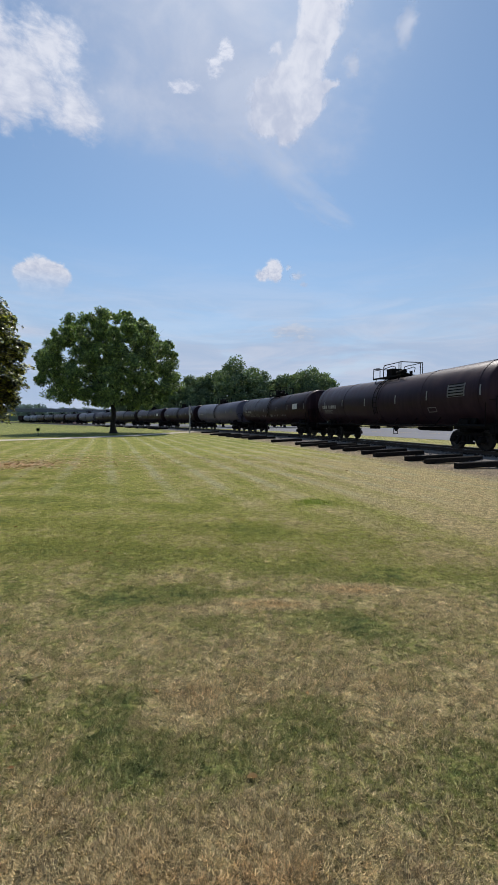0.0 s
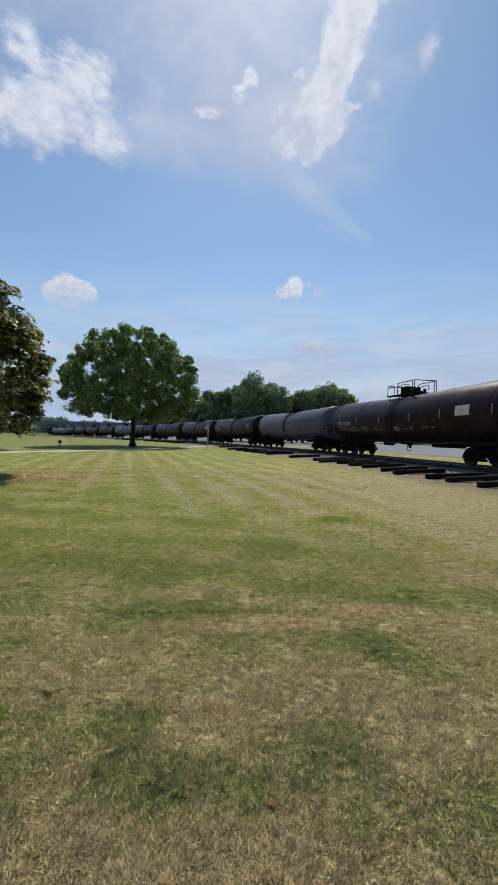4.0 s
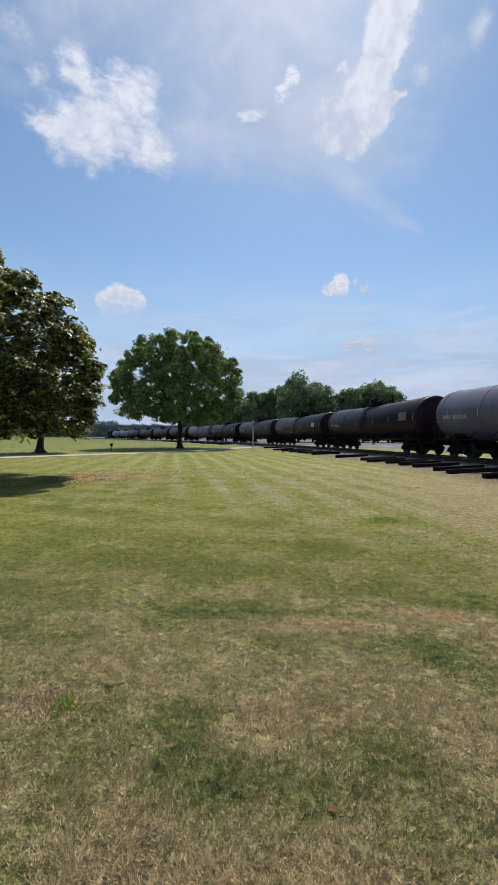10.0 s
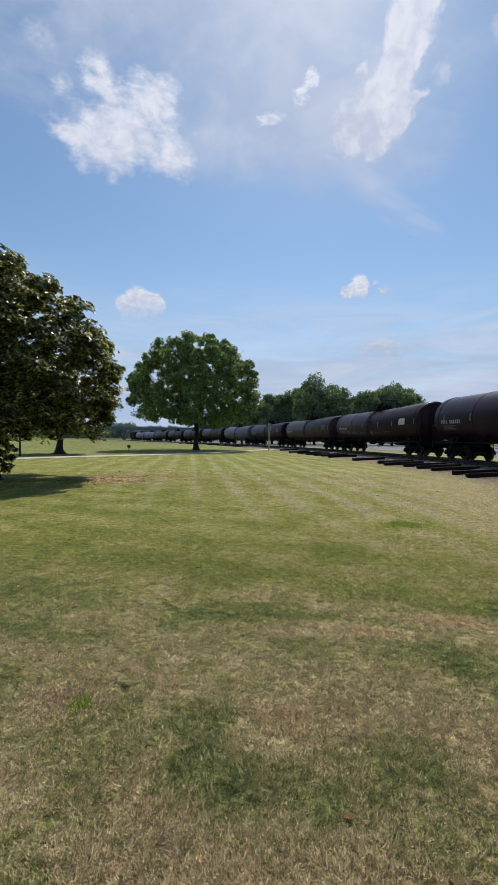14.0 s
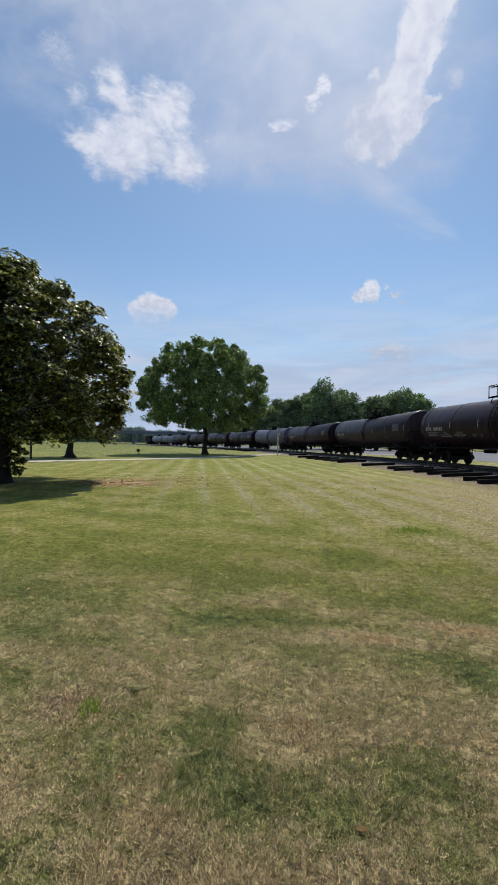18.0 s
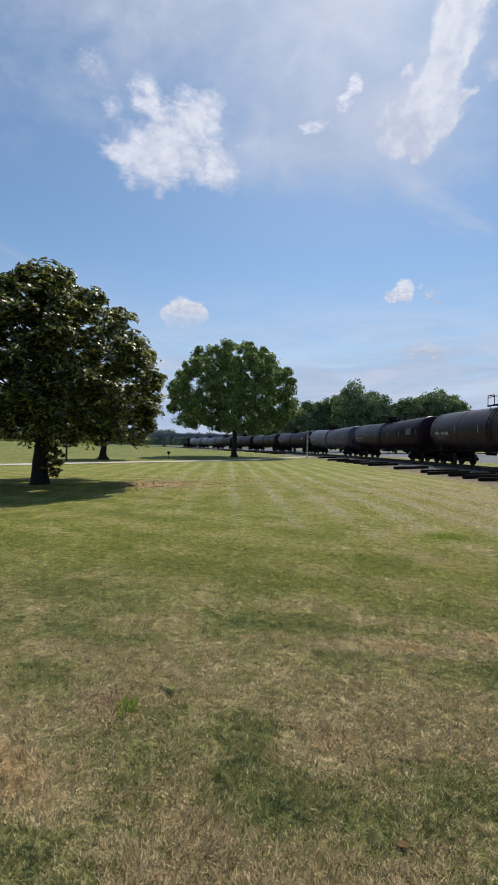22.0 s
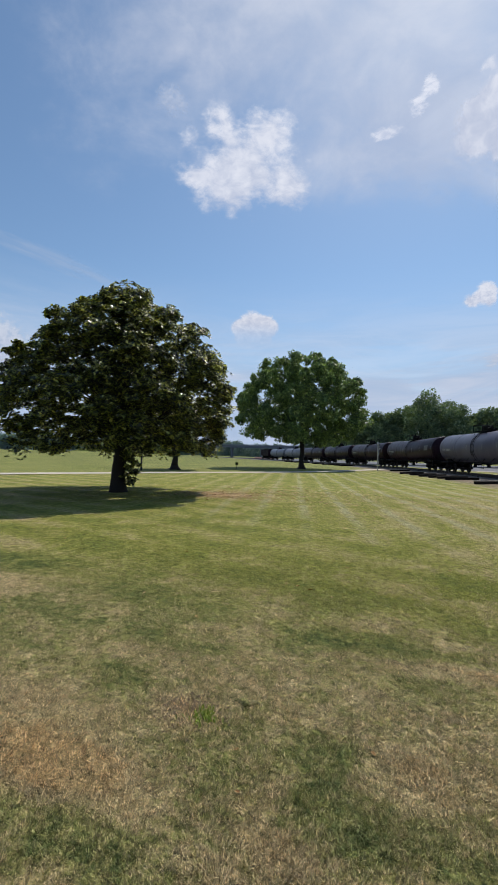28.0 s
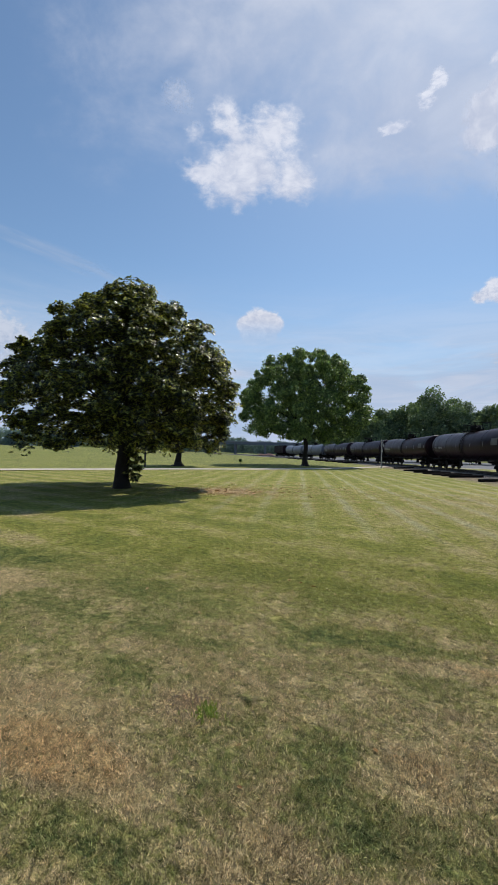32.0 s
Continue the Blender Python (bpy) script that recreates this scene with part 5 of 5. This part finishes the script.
def leaf_litter():
    rng = np.random.default_rng(41)

    def spread(x, y, size):
        n = len(x)
        a = rng.uniform(0, 6.28, n)
        ln, w = size * rng.uniform(0.7, 1.3, n), size * rng.uniform(0.3, 0.5, n)
        z = rng.uniform(0.012, 0.03, n)
        c, s = np.cos(a), np.sin(a)
        up = rng.uniform(-0.3, 0.5, n) * w
        return np.stack([np.stack([x - c * ln / 2, y - s * ln / 2, z], 1), np.stack([x - s * w / 2, y + c * w / 2, z + np.abs(up)], 1),
                         np.stack([x + c * ln / 2, y + s * ln / 2, z + 0.01], 1), np.stack([x + s * w / 2, y - c * w / 2, z + np.abs(up) * 0.5], 1)], 1)
    n1, n2, n3 = 2000, 1300, 950
    x = np.concatenate([-8.8 + rng.normal(size=n1) * 0.95, -6.8 + rng.normal(size=n2) * 2.4, rng.uniform(-12, 7, n3)])
    y = np.concatenate([15.05 + rng.normal(size=n1) * 0.8, 17.5 + rng.normal(size=n2) * 2.2, rng.uniform(4.8, 24, n3)])
    v = spread(x, y, np.where(y < 11.0, 0.045, 0.12))
    thing("leaf_litter", "drift of dry brown magnolia leaves scattered on the grass", "fallen leaves", mesh=quads_mesh("leaf_litter", v.reshape(-1, 3), len(x), DEADLEAF), kind="stuff")
    # single leaves close by
    single = []
    for k in range(5):
        ln, b = 0.030 + 0.005 * k, Build()
        rows = []
        for i in range(7):
            f = i / 6
            w = ln * 0.24 * math.sin(math.pi * f) ** 0.7 + 0.001
            z = 0.35 * ln * (f - 0.5) ** 2
            rows += [((f - 0.5) * ln, -w, z + w * (0.5 + 0.15 * k)), ((f - 0.5) * ln, 0, z), ((f - 0.5) * ln, w, z + w * 0.7)]
        b.add(rows, [(3 * i + j, 3 * i + j + 1, 3 * i + j + 4, 3 * i + j + 3) for i in range(6) for j in range(2)])
        single.append(b.mesh("fallen_leaf", DEADLEAF))
    spots = [(-1.12, 1.83, 1.0), (-1.26, 2.09, 0.9), (0.30, 2.43, 0.8), (-0.59, 2.41, 0.8), (-0.01, 1.82, 1.0), (-0.49, 2.42, 0.7), (-3.42, 3.91, 2.6), (-2.96, 6.23, 2.2), (-1.79, 5.00, 2.2), (-1.97, 5.06, 2.0),
             (-1.65, 4.48, 1.8), (-2.48, 3.58, 1.4), (-3.66, 6.21, 2.4), (-2.13, 5.08, 2.0), (-2.51, 3.60, 1.4), (-3.06, 2.97, 1.2), (-1.64, 6.26, 2.4), (-3.25, 6.29, 2.2), (-4.37, 5.10, 2.0), (-6.69, 5.60, 2.2),
             (1.2, 5.2, 1.6), (2.2, 6.1, 2.0), (-0.3, 6.9, 2.2), (-4.2, 5.9, 2.0), (3.1, 7.4, 2.2), (0.4, 8.1, 2.4)]
    for k, (px, py, size) in enumerate(spots):
        ob = thing("fallen_leaf", "single curled brown leaf lying on the grass", "leaf", pose(px, py, 0.005, 0, 0, 47 * k), single[k % 5], "single fallen leaves")
        ob.scale = (0.6 * size, 0.6 * size, 0.6 * size) if size > 1.2 else (size, size, size)


def worn_patch():
    """Bare crumbly soil round the weed tuft, and a torn ridge of turf beside it."""
    rng = np.random.default_rng(61)
    n = 700
    x, y = -1.70 + rng.normal(size=n) * 0.13, 2.27 + rng.normal(size=n) * 0.085
    size = rng.uniform(0.003, 0.009, n)
    tet = np.array([(1, 0, -0.3), (-0.5, 0.87, -0.3), (-0.5, -0.87, -0.3), (0, 0, 1)])
    v = tet[np.array([(0, 1, 3), (1, 2, 3), (2, 0, 3)]).ravel()][None] * size[:, None, None] * rng.uniform(0.6, 1.4, (n, 1, 3))
    v = v + np.stack([x, y, np.full(n, 0.004)], 1)[:, None]
    soil = surface("crumbly_soil", (0.34, 0.245, 0.155), (0.55, 0.43, 0.30), 0.95, 0, 4, 60, 0.6, spec=0.1)
    thing("soil_crumbs", "bare patch of crumbly pale brown soil in the lawn", "soil", mesh=quads_mesh("soil_crumbs", v.reshape(-1, 3), n * 3, soil, 3), kind="stuff")
    b, rows, m = Build(), [], 9
    for i in range(13):
        f = i / 12
        w, h = 0.030 * math.sin(math.pi * f) + 0.004, 0.030 * math.sin(math.pi * f) ** 0.7 + 0.002
        for k in range(m):
            a = math.pi * k / (m - 1)
            rows.append((-1.50 + 0.19 * f, 2.49 + 0.05 * f + 0.015 * math.sin(9 * f) - w * math.cos(a) + rng.uniform(-0.004, 0.004), h * math.sin(a) - 0.003 + rng.uniform(-0.002, 0.002)))
    b.add(rows, [(i * m + k, i * m + k + 1, (i + 1) * m + k + 1, (i + 1) * m + k) for i in range(12) for k in range(m - 1)])
    thing("turf_ridge", "low torn ridge of dry turf in the lawn", "turf", mesh=b.mesh("turf_ridge", LAWN), kind="stuff")


make_blades()
leaf_litter()
worn_patch()


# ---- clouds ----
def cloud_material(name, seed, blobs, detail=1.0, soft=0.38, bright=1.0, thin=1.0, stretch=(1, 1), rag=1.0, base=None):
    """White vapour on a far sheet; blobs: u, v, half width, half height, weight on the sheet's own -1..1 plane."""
    n = Nodes(name)
    p = n.local()
    xyz = n.node("SeparateXYZ", {0: p})
    u, v = xyz.outputs[0], xyz.outputs[1]
    q0 = n.node("VectorMath", {0: p, 1: Vector((seed * 1.3, seed * 2.9, seed + 7.0))}, operation="ADD").outputs[0]
    q1 = n.node("VectorMath", {0: p, 1: Vector((seed * 2.3, seed * 0.9, seed + 17.0))}, operation="ADD").outputs[0]
    u = n.math("MULTIPLY_ADD", n.math("SUBTRACT", n.noise(q0, 3.0, 7, 0.62), 0.5), 0.55 * rag, u)
    v = n.math("MULTIPLY_ADD", n.math("SUBTRACT", n.noise(q1, 3.0, 7, 0.62), 0.5), 0.55 * rag, v)
    q = n.node("VectorMath", {0: n.scaled(p, stretch[0], stretch[1], 1), 1: Vector((seed * 3.7, seed * 1.9, seed))}, operation="ADD").outputs[0]
    f1, f2 = n.noise(q, 2.2 * detail, 8, 0.62, 0.35), n.noise(q, 6.5 * detail, 5, 0.55, 0.4)
    f3 = n.noise(q, 17.0 * detail, 5, 0.6, 0.3)
    body = 0.0
    for cu, cv, hu, hv, wt in blobs:
        a_ = n.math("MULTIPLY", n.math("SUBTRACT", u, cu), 1 / hu)
        b_ = n.math("MULTIPLY", n.math("SUBTRACT", v, cv), 1 / hv)
        d = n.math("SQRT", n.math("ADD", n.math("MULTIPLY", a_, a_), n.math("MULTIPLY", b_, b_)))
        one = n.math("MULTIPLY", n.ramp(d, 0.0, 1.45, 1.0, 0.0), wt)
        body = one if body == 0.0 else n.math("MINIMUM", n.math("ADD", body, one), 1.15)
    edge = n.math("MULTIPLY", n.ramp(n.math("MAXIMUM", n.math("ABSOLUTE", u), n.math("ABSOLUTE", v)), 0.8, 1.0, 1.0, 0.0), 1.0)
    dens = n.math("ADD", n.math("MULTIPLY_ADD", n.math("SUBTRACT", f1, 0.5), 1.8 * rag, body), n.math("MULTIPLY", n.math("SUBTRACT", f2, 0.5), 1.1 * rag))
    dens = n.math("MULTIPLY_ADD", n.math("SUBTRACT", f3, 0.5), 0.35 * rag, dens)
    alpha = n.math("MULTIPLY", n.math("MULTIPLY", n.ramp(dens, 0.5 - soft, 0.5 + soft), edge), thin)
    alpha = n.math("MULTIPLY", alpha, n.ramp(body, 0.0, 0.22))
    if base is not None:
        alpha = n.math("MULTIPLY", alpha, n.ramp(xyz.outputs[1], base - 0.4, base + 0.35, 0.12, 1.0))
    # sunlight from above painted into the glow: pale tops, greyer undersides
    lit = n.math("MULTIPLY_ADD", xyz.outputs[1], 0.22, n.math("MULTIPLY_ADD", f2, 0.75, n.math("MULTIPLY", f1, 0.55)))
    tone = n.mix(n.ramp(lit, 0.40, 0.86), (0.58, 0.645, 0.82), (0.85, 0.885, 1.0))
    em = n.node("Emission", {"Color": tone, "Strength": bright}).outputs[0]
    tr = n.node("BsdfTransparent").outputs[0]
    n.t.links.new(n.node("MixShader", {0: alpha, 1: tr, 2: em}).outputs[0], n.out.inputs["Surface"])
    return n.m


CLOUDS = (  # name, label, azimuth to the left, elevation, half width and height in degrees, tilt, blobs and look
    ("cloud", "broad ragged white cloud", 28.7, 34.9, 10.9, 7.6, 0, dict(seed=1, blobs=((-0.00, 0.04, 0.43, 0.47, 1.10), (-0.14, -0.35, 0.37, 0.34, 1.00), (0.51, -0.25, 0.23, 0.37, 0.95), (-0.22, 0.48, 0.14, 0.26, 0.80), (0.28, 0.45, 0.26, 0.24, 0.85), (-0.52, -0.19, 0.22, 0.13, 0.60), (-0.52, 0.26, 0.12, 0.17, 0.38),), bright=0.90, rag=0.85, soft=0.50)),
    ("cloud", "tall streaky white cloud", -6.0, 38.8, 9.98, 12.33, 0, dict(seed=2, blobs=((-0.30, -0.30, 0.38, 0.23, 1.90), (-0.13, -0.16, 0.34, 0.19, 1.70), (0.22, -0.17, 0.13, 0.05, 0.75), (0.06, 0.06, 0.18, 0.15, 1.20), (0.13, 0.24, 0.22, 0.18, 1.10), (0.24, 0.44, 0.27, 0.18, 1.05), (0.30, 0.62, 0.32, 0.18, 0.95), (-0.28, 0.10, 0.10, 0.06, 0.55)), bright=0.90, rag=0.65, soft=0.30)),
    ("cloud", "small rounded cumulus cloud", 26.6, 16.8, 5.4, 4.4, 0, dict(seed=3, blobs=((-0.02, 0.05, 0.46, 0.46, 1.30), (-0.32, -0.12, 0.26, 0.34, 1.10), (0.32, -0.06, 0.26, 0.36, 1.10), (-0.06, -0.47, 0.55, 0.26, 0.42)), bright=0.85, rag=0.42, soft=0.24, base=-0.12, detail=1.1)),
    ("cloud", "small white puff of cloud", -1.5, 19.0, 3.1, 2.75, 0, dict(seed=4, blobs=((0.14, 0.22, 0.34, 0.40, 1.20), (-0.30, -0.12, 0.36, 0.32, 1.10), (0.24, -0.12, 0.28, 0.40, 1.10)), bright=0.88, rag=0.40, soft=0.32, detail=1.1)),
    ("cloud", "faint small puff of cloud", -4.8, 18.6, 1.95, 1.73, 0, dict(seed=5, blobs=((0.13, -0.09, 0.53, 0.33, 0.90), (-0.41, 0.52, 0.30, 0.22, 0.70), (0.55, -0.65, 0.35, 0.25, 0.7),), bright=0.78, thin=0.6, rag=0.6)),
    ("cloud", "faint low cloud near the horizon", -4.4, 11.8, 4.6, 1.8, 0, dict(seed=6, blobs=((0, 0, 0.8, 0.7, 0.9),), detail=0.8, bright=0.72, thin=0.6)),
    ("cloud", "thin wisp of cloud", 38.4, 39.6, 2.64, 2.13, 0, dict(seed=7, blobs=((-0.05, 0.03, 0.60, 0.61, 0.85),), bright=0.84, thin=0.4, rag=0.9, soft=0.6)),
    ("cloud", "curved wisp of cloud", 6.4, 38.5, 5.90, 3.33, 0, dict(seed=8, blobs=((0.27, 0.37, 0.14, 0.31, 0.90), (0.06, -0.01, 0.17, 0.29, 0.85), (-0.42, -0.53, 0.30, 0.21, 0.90),), bright=0.94, thin=0.95, rag=0.75)),
    ("cloud", "faint wisp of cloud high up", -15.5, 40.0, 6.0, 5.0, 0, dict(seed=9, blobs=((0.32, 0.02, 0.20, 0.34, 0.95), (-0.50, -0.36, 0.13, 0.22, 0.80)), detail=0.9, bright=0.86, thin=0.55, rag=0.55)),
    ("cloud", "thin milky veil of high cloud", 18.0, 42.0, 31.0, 18.0, 0, dict(seed=10, blobs=((0.15, 0.2, 0.6, 0.7, 0.85), (0.3, -0.35, 0.45, 0.35, 0.7), (-0.55, 0.1, 0.5, 0.6, 0.35)), detail=0.7, soft=0.6, bright=0.84, thin=0.66, rag=0.8, stretch=(1.0, 0.7))),
    ("cloud", "thin tail of the veil of cloud", -4.0, 28.5, 10.0, 6.0, -32, dict(seed=11, blobs=((0.0, 0.0, 0.9, 0.3, 0.75),), detail=0.6, soft=0.55, bright=0.8, thin=0.28, stretch=(0.5, 1.5))),
    ("cloud", "pale streak of high cloud", 50.5, 22.0, 13.0, 2.6, -13, dict(seed=13, blobs=((0.0, 0.0, 0.95, 0.35, 0.75),), detail=0.7, soft=0.6, bright=0.7, thin=0.24, stretch=(0.5, 1.0))),
    ("cloud", "low white cloud behind the trees", 57.5, 12.5, 5.0, 4.5, 0, dict(seed=14, blobs=((0.0, 0.0, 0.7, 0.7, 0.9),), detail=0.8, bright=0.78, thin=0.7)),
)
SKIES = []


def cloud_pose(az, el, tilt, far):
    az, el = radians(az), radians(el)
    at = Vector((-math.sin(az) * math.cos(el), math.cos(az) * math.cos(el), math.sin(el))) * far
    return look(at + Vector((0, 0, EYE)), (0, 0, EYE)) @ pose(0, 0, 0, 0, 180, 0) @ pose(0, 0, 0, 0, 0, tilt)


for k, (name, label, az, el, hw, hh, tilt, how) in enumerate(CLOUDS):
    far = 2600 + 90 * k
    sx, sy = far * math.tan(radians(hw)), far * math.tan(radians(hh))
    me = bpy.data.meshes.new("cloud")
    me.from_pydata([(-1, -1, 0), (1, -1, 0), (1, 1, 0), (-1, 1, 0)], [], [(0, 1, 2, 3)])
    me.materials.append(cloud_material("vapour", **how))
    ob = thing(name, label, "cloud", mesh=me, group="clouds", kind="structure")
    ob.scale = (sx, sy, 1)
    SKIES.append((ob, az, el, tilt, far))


def haze_ring():
    """Milky bank of vapour low over the horizon, all round."""
    n = Nodes("horizon_vapour")
    p = n.local()
    z = n.node("SeparateXYZ", {0: p}).outputs[2]
    f = n.noise(n.scaled(p, 3.0, 3.0, 20.0), 1.0, 7, 0.6, 0.4)
    low = n.ramp(z, 0.03, 0.44, 1.0, 0.0)
    alpha = n.math("MULTIPLY", low, n.ramp(f, 0.35, 0.60, 0.88, 1.5), clamp=True)
    streak = n.noise(n.scaled(p, 4.0, 4.0, 19.0), 1.0, 6, 0.6, 0.9)
    tone = n.mix(n.ramp(streak, 0.36, 0.70), (0.42, 0.535, 0.73), (0.545, 0.615, 0.765))
    em = n.node("Emission", {"Color": tone, "Strength": 1.0}).outputs[0]
    n.t.links.new(n.node("MixShader", {0: alpha, 1: n.node("BsdfTransparent").outputs[0], 2: em}).outputs[0], n.out.inputs["Surface"])
    b, m = Build(), 96
    rows = [(math.cos(2 * math.pi * k / m), math.sin(2 * math.pi * k / m), z) for z in (-0.01, 0.08, 0.2, 0.45) for k in range(m)]
    b.add(rows, [(i * m + k, i * m + (k + 1) % m, (i + 1) * m + (k + 1) % m, (i + 1) * m + k) for i in range(3) for k in range(m)])
    ob = thing("backdrop", "milky band of haze and thin cloud low over the horizon", "sky haze", mesh=b.mesh("backdrop", n.m), kind="structure")
    ob.scale = (4100, 4100, 4100)


haze_ring()


# ---- what moves ----
def motions():
    for car, i, half, reach in MOVERS:
        walk(car, [(t, car_pose(i, half, reach, t)) for t in [float(q) for q in range(33)]])
    steps = [k * 4 / 30 for k in range(241)]
    for wheel, y in WHEELS:
        walk(wheel, [(t, Matrix.Translation((0, y, R_WHEEL)) @ Matrix.Rotation(travelled(t) / R_WHEEL, 4, "X")) for t in steps])
    for ob, az, el, tilt, far in SKIES:
        walk(ob, [(t, cloud_pose(az - (t - 13) * 0.05, el, tilt, far)) for t in (0.0, 16.0, 32.0)])


motions()
